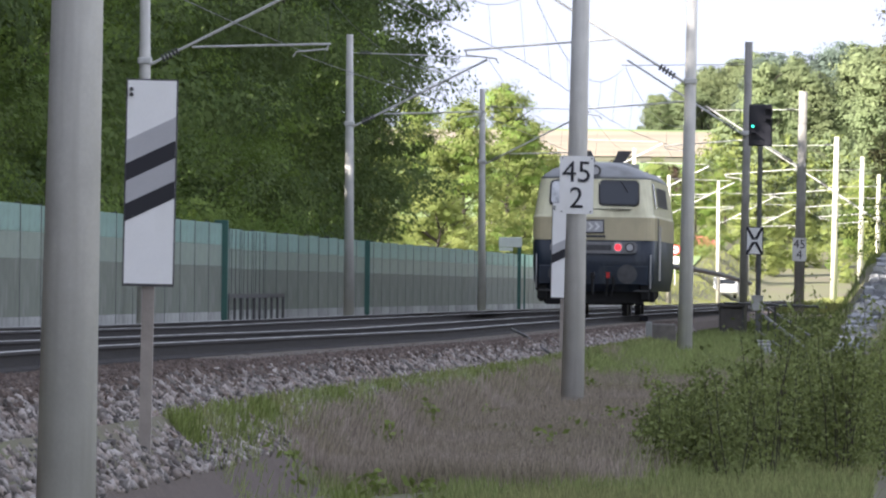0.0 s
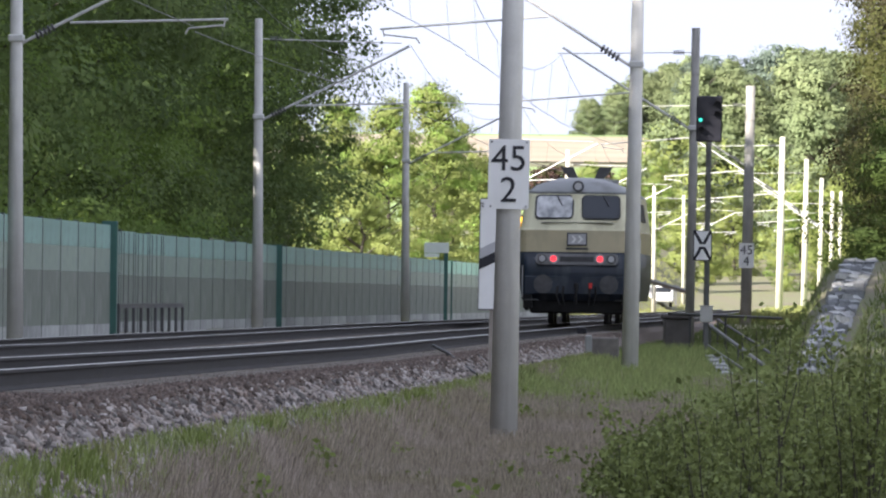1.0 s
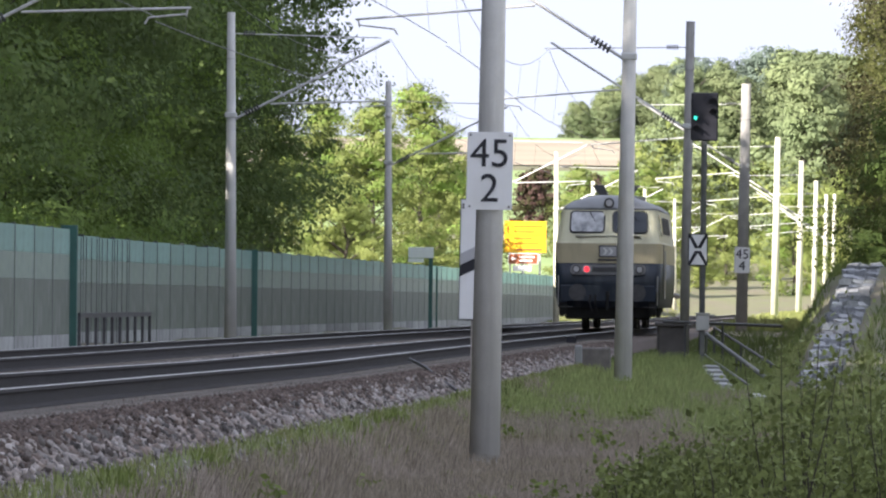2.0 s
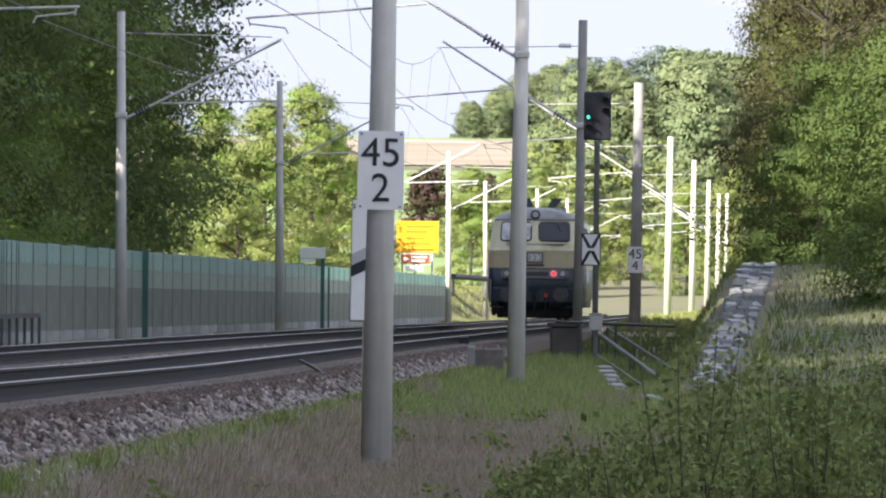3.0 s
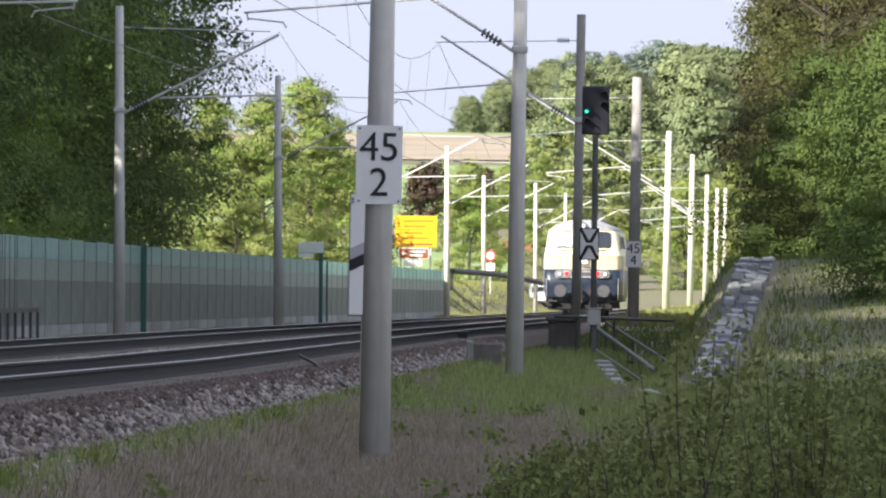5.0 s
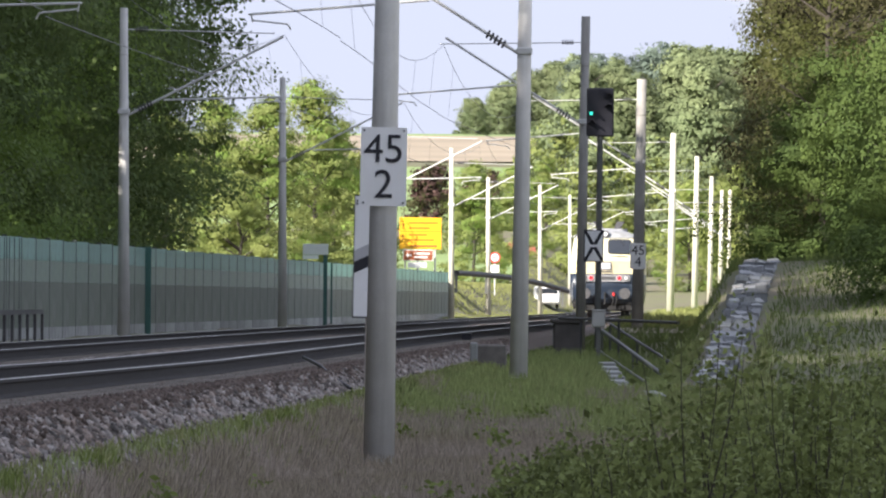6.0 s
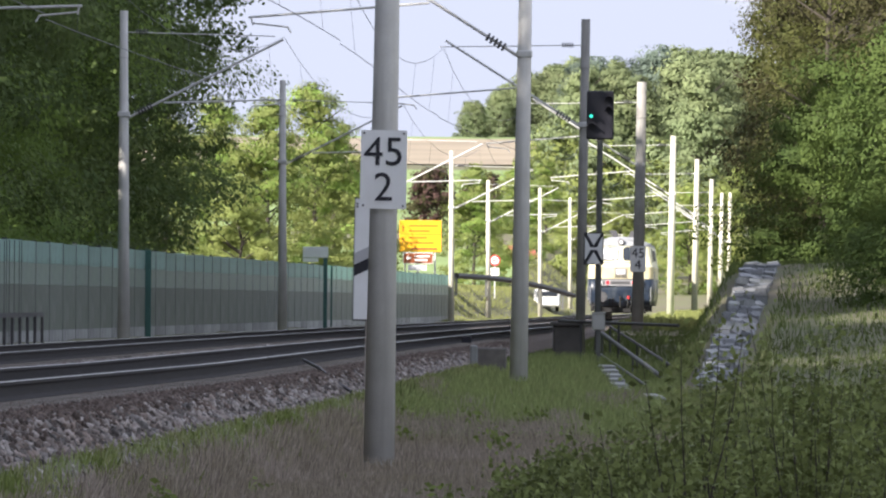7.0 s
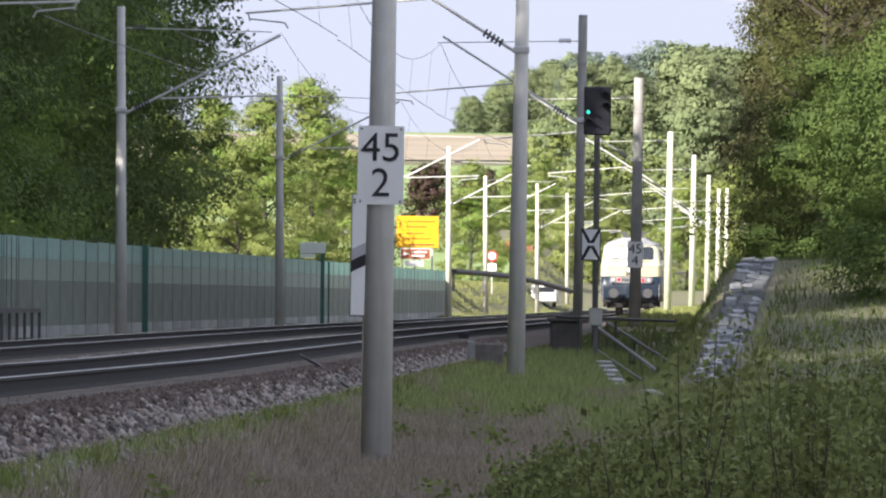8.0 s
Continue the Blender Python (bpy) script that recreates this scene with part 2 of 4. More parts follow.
def round_rect(w, h, r, n=4):
    pts = []
    for cx, cz, a0 in ((w / 2 - r, h / 2 - r, 0), (-w / 2 + r, h / 2 - r, 90), (-w / 2 + r, -h / 2 + r, 180), (w / 2 - r, -h / 2 + r, 270)):
        for i in range(n + 1):
            a = radians(a0 + 90 * i / n)
            pts.append((cx + r * math.cos(a), cz + r * math.sin(a)))
    return pts


def mesh_from(name, verts, faces, mat, smooth=False):
    me = bpy.data.meshes.new(name)
    me.from_pydata(verts, [], faces)
    me.materials.append(mat)
    if smooth:
        me.polygons.foreach_set("use_smooth", [True] * len(me.polygons))
    return me


def quads_mesh(name, v4, mat):
    """A mesh of loose quads from an array (n, 4, 3)."""
    n = len(v4)
    me = bpy.data.meshes.new(name)
    me.vertices.add(n * 4)
    me.vertices.foreach_set("co", np.asarray(v4, dtype=np.float32).ravel())
    me.loops.add(n * 4)
    me.loops.foreach_set("vertex_index", np.arange(n * 4, dtype=np.int32))
    me.polygons.add(n)
    me.polygons.foreach_set("loop_start", np.arange(0, n * 4, 4, dtype=np.int32))
    me.polygons.foreach_set("loop_total", np.full(n, 4, dtype=np.int32))
    me.update(calc_edges=True)
    me.materials.append(mat)
    return me


def unit(v):
    return v / np.maximum(1e-6, np.linalg.norm(v, axis=1, keepdims=True))


def leaf_quads(rng, centres, size, normals=None):
    """Diamond leaves about the centres, turned at random or lying about given normals."""
    n = len(centres)
    if normals is None:
        normals = unit(rng.normal(size=(n, 3)))
    a = unit(np.cross(normals, rng.normal(size=(n, 3))))
    b = np.cross(normals, a)
    s = size * rng.uniform(0.6, 1.35, (n, 1))
    return np.stack([centres - a * s, centres + b * s * 0.55, centres + a * s, centres - b * s * 0.55], axis=1)


# ---- the lie of the line ----
def row_x(d):
    """The line of the masts beside the near track, at d metres ahead."""
    if d < 130:
        return -0.77 + 0.029 * (d - 99)
    if d < 280:
        s = d - 130
        return 0.129 + 0.029 * s + 0.0085 / 300 * s * s
    return 5.117 + 0.0375 * (d - 280)


def row_turn(d):
    """Degrees by which the line heads to the right there."""
    return math.degrees(math.atan(0.029 if d < 130 else 0.0375 if d > 280 else 0.029 + 0.0085 * (d - 130) / 150))


def rail_z(d):
    return 0.06 - 0.0005 * (min(d, 600) - 80) + 0.0016 * max(0, 113 - max(d, 50))


def smooth(a, b, x):
    t = min(1, max(0, (x - a) / (b - a)))
    return t * t * (3 - 2 * t)


def lerp(x, xs, ys):
    return float(np.interp(x, xs, ys))


def verge(d):
    return lerp(d, (40, 99, 165, 230, 295, 374), (-1.17, -1.18, -0.78, -0.68, -0.22, -0.05))


def ground_z(r, d):
    """Height of the ground, r metres beside the mast line."""
    base = rail_z(d)
    hill = max(0, d - 640) * 0.038 if d < 1130 else 18.6 - (d - 1130) * 0.01
    near = verge(d)
    if r > -1.2:
        z = near + (base - 0.42 - near) * (1 - smooth(-1.3, -0.42, r))
        z += (2.25 * min(1, max(0, r - 2.4) / 1.2) + 0.10 * max(0, r - 4)) * min(1, max(0, (d - 164) / 46)) * (1 - smooth(430, 620, d))
        z -= 0.45 * smooth(150, 178, d) * (1 - smooth(214, 230, d)) * max(0, 1 - abs(r - 1.9) / 1.0)
    elif r > -9.4:
        z = base - 0.5
    else:
        z = base - 0.5 + 0.3 * smooth(-10, -11, r)
        z += (1.9 * smooth(445, 475, d)) * smooth(-11.2, -14.5, r)
    z += hill
    return z


def at(r, d, z=0.0, turn=True):
    return pose(row_x(d) + r, d, z, 0, 0, -row_turn(d) if turn else 0)


# ---- ground ----
def make_ground():
    ds = list(np.arange(-70, 60, 6)) + list(np.arange(60, 190, 2)) + list(np.arange(190, 480, 4)) + list(np.arange(480, 1300, 20)) + [1400, 1700, 2200, 3000, 4500]
    rs = [-3000, -1200, -500, -250, -140, -90, -60, -40, -30, -24, -20, -17, -15.5, -14.5, -13.5, -12.5, -11.8, -11.2, -10.6, -10, -9.4, -6, -3, -1.6, -1.2, -0.9, -0.6, -0.3, 0, 0.4, 0.8, 1.2, 1.6, 2, 2.3, 2.6, 3, 3.5, 4, 4.5, 5, 5.5, 6, 7, 8, 9, 11, 14, 18, 25, 35, 50, 80, 140, 300, 700, 1500, 3000]
    vs, fs = [], []
    for d in ds:
        for r in rs:
            wob = 0.10 * noise.noise((r * 0.9, d * 0.5, 0)) if r > -0.9 or r < -10 else 0
            vs.append((row_x(d) + r, d, ground_z(r, d) + wob))
    n = len(rs)
    for i in range(len(ds) - 1):
        for j in range(n - 1):
            fs.append((i * n + j, i * n + j + 1, (i + 1) * n + j + 1, (i + 1) * n + j))
    g = new("ground", mesh_from("ground", vs, fs, GROUND, True))
    tagged(g, "grassy railway verge and meadow rising to a hill", "ground", kind="structure")


make_ground()


# ---- track ----
def sweep(profile, r, ds, zs=rail_z, closed=True):
    """A profile (x, z) swept along the line at r."""
    vs, fs = [], []
    n = len(profile)
    for d in ds:
        a = radians(row_turn(d))
        for x, z in profile:
            vs.append((row_x(d) + r + x * math.cos(a), d - x * math.sin(a), zs(d) + z))
    for i in range(len(ds) - 1):
        for j in range(n if closed else n - 1):
            k = (j + 1) % n
            fs.append((i * n + j, i * n + k, (i + 1) * n + k, (i + 1) * n + j))
    return vs, fs


TRACK_DS = list(range(-60, 700, 5))
RAIL = [(-0.07, -0.17), (0.07, -0.17), (0.07, -0.155), (0.012, -0.13), (0.012, -0.045), (0.035, -0.03), (0.035, -0.003), (-0.035, -0.003), (-0.035, -0.03), (-0.012, -0.045), (-0.012, -0.13), (-0.07, -0.155)]


def make_track():
    for r in (-3.3, -7.3):
        t = thing("railway_track", "double steel rails on concrete sleepers in ballast" if r < -5 else "steel rails with worn bright heads on concrete sleepers", "track", group="railway tracks", kind="structure")
        for s in (-0.7525, 0.7525):
            vs, fs = sweep(RAIL, r + s, TRACK_DS)
            ob = new("rail", mesh_from("rail", vs, fs, RAIL_SIDE))
            ob.parent = t
            vs, fs = sweep([(-0.034, -0.004), (0.034, -0.004), (0.03, 0.0), (-0.03, 0.0)], r + s, TRACK_DS)
            hd = new("rail_head", mesh_from("rail_head", vs, fs, RAIL_TOP))
            hd.parent = ob
    # ballast bed under both tracks
    prof = [(-10.5, -0.75), (-10.0, -0.24), (-9.0, -0.19), (-8.0, -0.20), (-6.6, -0.20), (-5.3, -0.17), (-4.0, -0.20), (-2.6, -0.20), (-1.9, -0.2), (-1.62, -0.24), (-1.1, -0.62), (-0.75, -0.98), (-0.3, -1.5), (-0.3, -1.7), (-10.5, -1.7)]
    vs, fs = sweep(prof, 0, TRACK_DS)
    b = new("ballast_bed", mesh_from("ballast_bed", vs, fs, BALLAST))
    tagged(b, "grey-brown crushed stone ballast under the tracks", "ballast", kind="structure")


make_track()


# ---- masts ----
def mast(d, r, top, base_r=0.165, top_r=0.10, lean=0.0, side=-1, mat=None, arm=True, label="", group="catenary masts", x=None):
    mat = mat or CONCRETE
    z0 = ground_z(r, d) - 0.3 if r > -1 else rail_z(d) - 0.45
    px = row_x(d) + r if x is None else x
    m = thing("catenary_mast", label or "round grey concrete catenary mast with steel cantilever arm", "mast", pose(px, d, z0, 0, lean, -row_turn(d)), group)
    h = top - z0
    bm = bmesh.new()
    tube(bm, (0, 0, 0), (0, 0, h), base_r, top_r, 20)
    part("pole", bm, mat, m, smooth=False)
    for f in m.children[0].data.polygons:
        f.use_smooth = abs(f.normal.z) < 0.5
    bm = bmesh.new()
    rr = base_r + (top_r - base_r) * 0.86
    tube(bm, (0, 0, h * 0.86), (0, 0, h * 0.86 + 0.03), rr + 0.005, rr + 0.005, 20)
    part("band", bm, mat, m)
    if arm:
        s = side
        za, zt = 5.18 - z0 + rail_z(d), 7.12 - z0 + rail_z(d)
        rise = (za - 0.06, 3.45, zt + 0.06) if s < 0 else (za - 0.1, 3.8, zt - 0.18)
        part("diagonal_tube", tube(bmesh.new(), (s * 0.1, 0, rise[0]), (s * rise[1], 0, rise[2]), 0.029), STEEL, m)
        part("tie_rod", tube(bmesh.new(), (s * 0.1, 0, zt), (s * 3.6, 0, zt - 0.1), 0.013), STEEL, m)
        near, out = ((1.7, za + 0.86), (4.9, za + 0.55)) if s < 0 else ((0.95, za + 0.26), (3.75, za + 0.33))
        part("registration_tube", tube(bmesh.new(), (s * near[0], 0, near[1]), (s * out[0], 0, out[1]), 0.022), STEEL, m)
        bm = bmesh.new()
        tube(bm, (s * (out[0] - 0.05), 0, out[1]), (s * (out[0] - 0.08), 0, out[1] - 0.14), 0.016)
        tube(bm, (s * (out[0] - 0.08), 0, out[1] - 0.1), (s * (out[0] - 0.7), 0, out[1] - 0.16), 0.016)
        tube(bm, (s * (out[0] - 0.7), 0, out[1] - 0.16), (s * (out[0] - 0.76), 0, out[1] - 0.26), 0.016)
        part("steady_arm", bm, STEEL, m)
        bm, bm2 = bmesh.new(), bmesh.new()
        for k in range(5):
            p = Vector((s * (0.35 + 0.07 * k), 0, rise[0] + (0.25 + 0.07 * k) * (rise[2] - rise[0]) / (rise[1] - 0.1)))
            tube(bm, p, p + Vector((s * 0.035, 0, 0.018)), 0.075, 0.075, 10)
            q = Vector((s * (0.3 + 0.06 * k), 0, zt))
            tube(bm2, q, q + Vector((s * 0.03, 0, 0)), 0.06, 0.06, 8)
        part("insulator", bm, STEEL_DARK, m, "dark ribbed insulator")
        part("insulator", bm2, STEEL_DARK, m, "dark ribbed insulator")
        part("bracket", boxed(-0.14, 0.14, -0.14, 0.14, za - 0.08, za + 0.05, bevel=0.02), STEEL, m)
    return m


MASTS_R = [(99, 0.0, 7.9, 0.17, 0.10), (165, 0.0, 8.4, 0.165, 0.10), (230, -0.16, 7.75, 0.12, 0.11), (295, 0.18, 7.72, 0.19, 0.15), (374, 0.1, 7.4, 0.16, 0.11), (456, 0.12, 7.7, 0.16, 0.11), (532, 0.1, 7.7, 0.16, 0.11), (600, 0.1, 7.7, 0.16, 0.11), (668, 0.1, 8.5, 0.16, 0.11)]
MASTS_L = [(152, -10.55, 8.0), (222, -10.85, 7.62), (296, -11.1, 7.7), (366, -10.95, 7.7), (436, -11.0, 7.7), (505, -11.6, 7.2), (580, -10.9, 7.7), (655, -10.9, 7.9)]


def make_masts():
    mast(20, -0.15, 7.9, 0.186, 0.112, 0.64, -1, x=-3.243, arm=False, label="thick round grey concrete mast beside the ballast")
    for i, (d, r, top, b, t) in enumerate(MASTS_R):
        # dark concrete from 200 to 300 m, yellower concrete beyond
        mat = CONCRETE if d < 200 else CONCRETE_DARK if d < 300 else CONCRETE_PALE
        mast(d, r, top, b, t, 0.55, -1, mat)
    for d, r, top in MASTS_L:
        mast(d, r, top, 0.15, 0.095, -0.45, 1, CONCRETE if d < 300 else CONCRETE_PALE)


make_masts()


# ---- overhead wires ----
def polytube(pts, radii, n=5):
    """One tube through several points."""
    bm = bmesh.new()
    rings = []
    for k, p in enumerate(pts):
        p = Vector(p)
        ahead = Vector(pts[min(k + 1, len(pts) - 1)]) - Vector(pts[max(k - 1, 0)])
        q = ahead.to_track_quat("Z", "Y")
        r = radii[k] if isinstance(radii, (list, tuple)) else radii
        rings.append([bm.verts.new(p + q @ Vector((r * math.cos(2 * math.pi * j / n), r * math.sin(2 * math.pi * j / n), 0))) for j in range(n)])
    for a, b in zip(rings, rings[1:]):
        for j in range(n):
            bm.faces.new((a[j], a[(j + 1) % n], b[(j + 1) % n], b[j]))
    bm.faces.new(rings[0][::-1])
    bm.faces.new(rings[-1])
    return bm


def make_wires():
    for r0, ds in ((-3.45, [33, 99, 165, 230, 295, 374, 456, 532, 600, 668]), (-7.2, [82, 152, 222, 296, 366, 436, 505, 580, 655])):
        t = thing("overhead_line", "thin contact wire hung from a sagging messenger wire", "overhead line", group="overhead lines")
        for i in range(len(ds) - 1):
            a, b = ds[i], ds[i + 1]
            n = 10
            y = [a + (b - a) * k / n for k in range(n + 1)]
            pts_c = [Vector((row_x(y[k]) + r0 + 0.25 * math.cos(math.pi * (i + k / n)), y[k], rail_z(a) + 5.32)) for k in range(n + 1)]
            pts_m = [Vector((row_x(y[k]) + r0 + 0.12 * math.cos(math.pi * (i + k / n)), y[k], rail_z(a) + 5.95 + 1.05 * (2 * k / n - 1) ** 2)) for k in range(n + 1)]
            part("contact_wire", polytube(pts_c, 0.008, 4), WIRE, t)
            part("messenger_wire", polytube(pts_m, 0.007, 4), WIRE, t)
            for k in range(1, n, 2):
                part("dropper", tube(bmesh.new(), pts_c[k], pts_m[k], 0.004, None, 3), WIRE, t)


make_wires()


# ---- trees ----
def branch_mesh(rng, h, r, limbs, crown_w, lean=0.0):
    bm = bmesh.new()
    pts = [Vector((lean * h * k / 5 + rng.normal() * 0.05 * k, rng.normal() * 0.05 * k, h * k / 5)) for k in range(6)]
    for k in range(5):
        tube(bm, pts[k], pts[k + 1], r * (1 - k * 0.17), r * (1 - (k + 1) * 0.17), 8)
    tips = []
    for i in range(limbs):
        f = rng.uniform(0.3, 0.95)
        p = pts[min(4, int(f * 5))].lerp(pts[min(5, int(f * 5) + 1)], f * 5 % 1)
        a = rng.uniform(0, 2 * math.pi)
        L = crown_w * rng.uniform(0.5, 0.95) * (1.1 - 0.5 * f)
        q = p + Vector((math.cos(a) * L * 0.55, math.sin(a) * L * 0.55, L * 0.35))
        e = q + Vector((math.cos(a) * L * 0.4, math.sin(a) * L * 0.4, L * 0.25))
        tube(bm, p, q, r * 0.38 * (1.1 - f * 0.6), r * 0.2, 5)
        tube(bm, q, e, r * 0.2, r * 0.06, 5)
        tips.append(e)
    return bm, tips


def tree_meshes(seed, h, w, mats, leaves, leaf, trunk_r=0.2, low=0.15, clumps=90, clump=0.9, bark=None, flat=0.7, point=0.5):
    """Meshes of a trunk and a crown of leaf clumps."""
    rng = np.random.default_rng(seed)
    bm, tips = branch_mesh(rng, h * 0.9, trunk_r, 26, w)
    me = bpy.data.meshes.new("trunk")
    bm.to_mesh(me)
    bm.free()
    me.materials.append(bark or BARK)
    cs = []
    while len(cs) < clumps:
        f = rng.uniform(0, 1)
        z = h * (low + (1 - low) * f)
        wide = w * (math.sin(math.pi * min(1, (0.12 + f * 0.88)) ** point) ** 0.7) * rng.uniform(0.75, 1.08)
        a = rng.uniform(0, 2 * math.pi)
        q = math.sqrt(rng.uniform(0.25, 1)) * wide
        cs.append((math.cos(a) * q, math.sin(a) * q, z))
    cs = np.array(cs)
    # each bough is a lobe of twigs, each twig a tuft of leaves that face outwards
    twigs = 13
    per = max(4, leaves // (clumps * twigs))
    lobe_r = clump * rng.uniform(0.6, 1.3, (clumps, 1))
    u = unit(rng.normal(size=(clumps, twigs, 3)).reshape(-1, 3) + np.array([0, 0, 0.2]))
    squash = np.array([1, 1, flat])
    tw = np.repeat(cs, twigs, axis=0) + u * np.repeat(lobe_r, twigs, axis=0) * squash * rng.uniform(0.7, 1.1, (clumps * twigs, 1))
    tr = np.repeat(lobe_r, twigs, axis=0) * rng.uniform(0.16, 0.3, (clumps * twigs, 1))
    out = u * 0.9 + unit(tw * np.array([1, 1, 0]) + 1e-6) * 0.35 + np.array([0, 0, 0.35])
    centres = np.repeat(tw, per, axis=0) + np.clip(rng.normal(size=(clumps * twigs * per, 3)), -1.4, 1.4) * np.repeat(tr, per, axis=0) * np.array([1, 1, 0.6])
    normals = unit(np.repeat(out, per, axis=0) + rng.normal(size=centres.shape) * 0.22)
    meshes = []
    pick = np.repeat(rng.uniform(size=clumps), twigs * per) if len(mats) > 1 else np.zeros(len(centres))
    for i, mt in enumerate(mats):
        sel = (pick >= i / len(mats)) & (pick < (i + 1) / len(mats))
        meshes.append(quads_mesh("crown", leaf_quads(rng, centres[sel], leaf, normals[sel]), mt))
    return me, meshes


def plant_tree(meshes, m, label, name="tree", group="", category="tree"):
    t = thing(name, label, category, m, group)
    tr = new("trunk", meshes[0])
    tr.parent = t
    for me in meshes[1]:
        c = new("crown", me)
        c.parent = t
    return t


def make_left_wood():
    kinds = [tree_meshes(11, 18, 4.7, [LEAF_DARK, LEAF_DARK, LEAF_MID], 40000, 0.075, 0.22, 0.03, 75, 1.5, flat=0.55, point=0.85),
             tree_meshes(12, 23, 5.0, [LEAF_DARK], 46000, 0.08, 0.25, 0.03, 85, 1.6, flat=0.45, point=0.8),
             tree_meshes(13, 9, 3.4, [LEAF_MID, LEAF_MID, LEAF_DARK], 26000, 0.065, 0.14, 0.02, 42, 1.15, flat=0.75)]
    far = [tree_meshes(14, 17, 5.0, [LEAF_DARK], 4200, 0.34, 0.24, 0.03, 120, 1.2, point=0.85), tree_meshes(15, 20, 5.2, [LEAF_DARK, LEAF_MID], 4600, 0.34, 0.26, 0.03, 120, 1.2, point=0.8)]
    rng = np.random.default_rng(5)
    lab = ("tall dense dark green deciduous tree behind the noise barrier", "tall dark green tree at the wood's edge", "bushy mid-green young tree behind the noise barrier")
    for d in np.arange(118, 308, 9.0):
        tall = 1.4 if d < 176 else 1.2 if d < 290 else 1.0
        turn = pose(0, 0, 0, 0, 0, rng.uniform(0, 360))
        if d < 262:
            plant_tree(kinds[2], at(-17.0 + rng.uniform(-0.5, 0.5), d + rng.uniform(-2, 2), -0.4) @ turn, lab[2], group="wood beside the line")
        k = 1 if d > 296 else int(rng.integers(0, 2))
        plant_tree(kinds[k], at(-18.4 - 4.2 * (tall - 1) + rng.uniform(-0.8, 0.8), d + 4 + rng.uniform(-2, 2), -0.5) @ turn @ Matrix.Scale(tall, 4), lab[k], group="wood beside the line")
        plant_tree(far[1 - k], at(-24 + rng.uniform(-1, 1), d + rng.uniform(-2, 2), -0.5) @ turn @ Matrix.Scale(1.4, 4), lab[1 - k], group="wood beside the line")
    # the same wood goes on towards the viewer
    for k, d in enumerate(np.arange(-38, 118, 4.6)):
        turn = pose(0, 0, 0, 0, 0, rng.uniform(0, 360))
        plant_tree(far[k % 2], at((-18.8, -22.5)[k % 2] + rng.uniform(-0.8, 0.8), d, -0.5) @ turn @ Matrix.Scale(1.25, 4), lab[k % 2], group="wood beside the line")
        if k % 2:
            plant_tree(far[1], at(-28 + rng.uniform(-1, 1), d, -0.5) @ turn @ Matrix.Scale(1.45, 4), lab[1], group="wood beside the line")
    for i, (r, d) in enumerate([(-18.7, 290), (-19.6, 301), (-20.8, 306), (-18.2, 277), (-22.5, 300)]):
        plant_tree(kinds[1 if i != 3 else 0], at(r, d, -0.5) @ pose(0, 0, 0, 0, 0, 71 * i), lab[1], group="wood beside the line")
    for i, (r, d, sc) in enumerate([(-17.2, 299, 0.62), (-17.4, 287, 0.66), (-17.9, 306, 0.6)]):
        plant_tree(kinds[1], at(r, d, -0.5) @ pose(0, 0, 0, 0, 0, 53 * i) @ Matrix.Scale(sc, 4), lab[0], group="wood beside the line")
    for i, (r, d) in enumerate([(-24, 312), (-27, 316), (-30, 312)]):
        plant_tree(far[i % 2], at(r, d, -0.5) @ pose(0, 0, 0, 0, 0, 47 * i) @ Matrix.Scale(1.2, 4), lab[0], group="wood beside the line")


make_left_wood()


def make_light_trees():
    kinds = [tree_meshes(21, 11.5, 4.2, [LEAF_LIGHT, LEAF_LIGHT, LEAF_MID], 34000, 0.09, 0.2, 0.02, 80, 1.1),
             tree_meshes(22, 9, 3.6, [LEAF_LIGHT], 28000, 0.09, 0.2, 0.02, 55, 1.05)]
    for i, (x, d, k, s) in enumerate([(-9.3, 470, 0, 0.80), (-7.2, 480, 0, 0.88), (-12.5, 490, 0, 0.82), (-6.3, 500, 1, 0.95), (-10.5, 458, 1, 0.7), (-5.6, 530, 1, 0.8), (-14.5, 470, 0, 0.75)]):
        plant_tree(kinds[k], pose(x, d, ground_z(x - row_x(d), d) - 0.4, 0, 0, 77 * i) @ Matrix.Scale(s, 4), "sunlit yellow-green leafy tree beside the road", group="trees by the road")
    # round bushes and small trees further down the line
    for i, (x, d, s, mk) in enumerate([(1.5, 640, 0.72, 0), (4.5, 680, 0.62, 0), (9.5, 700, 0.75, 1), (13.0, 720, 0.7, 1), (17.5, 690, 0.7, 0), (22, 720, 0.9, 1), (7.2, 720, 0.6, 0), (26, 740, 0.8, 0), (19.5, 760, 0.9, 1)]):
        plant_tree(kinds[mk], pose(x, d, ground_z(x - row_x(d), d) - 0.3, 0, 0, 50 * i) @ Matrix.Scale(s, 4), "bright green leafy tree far down the line", group="far trees")


make_light_trees()


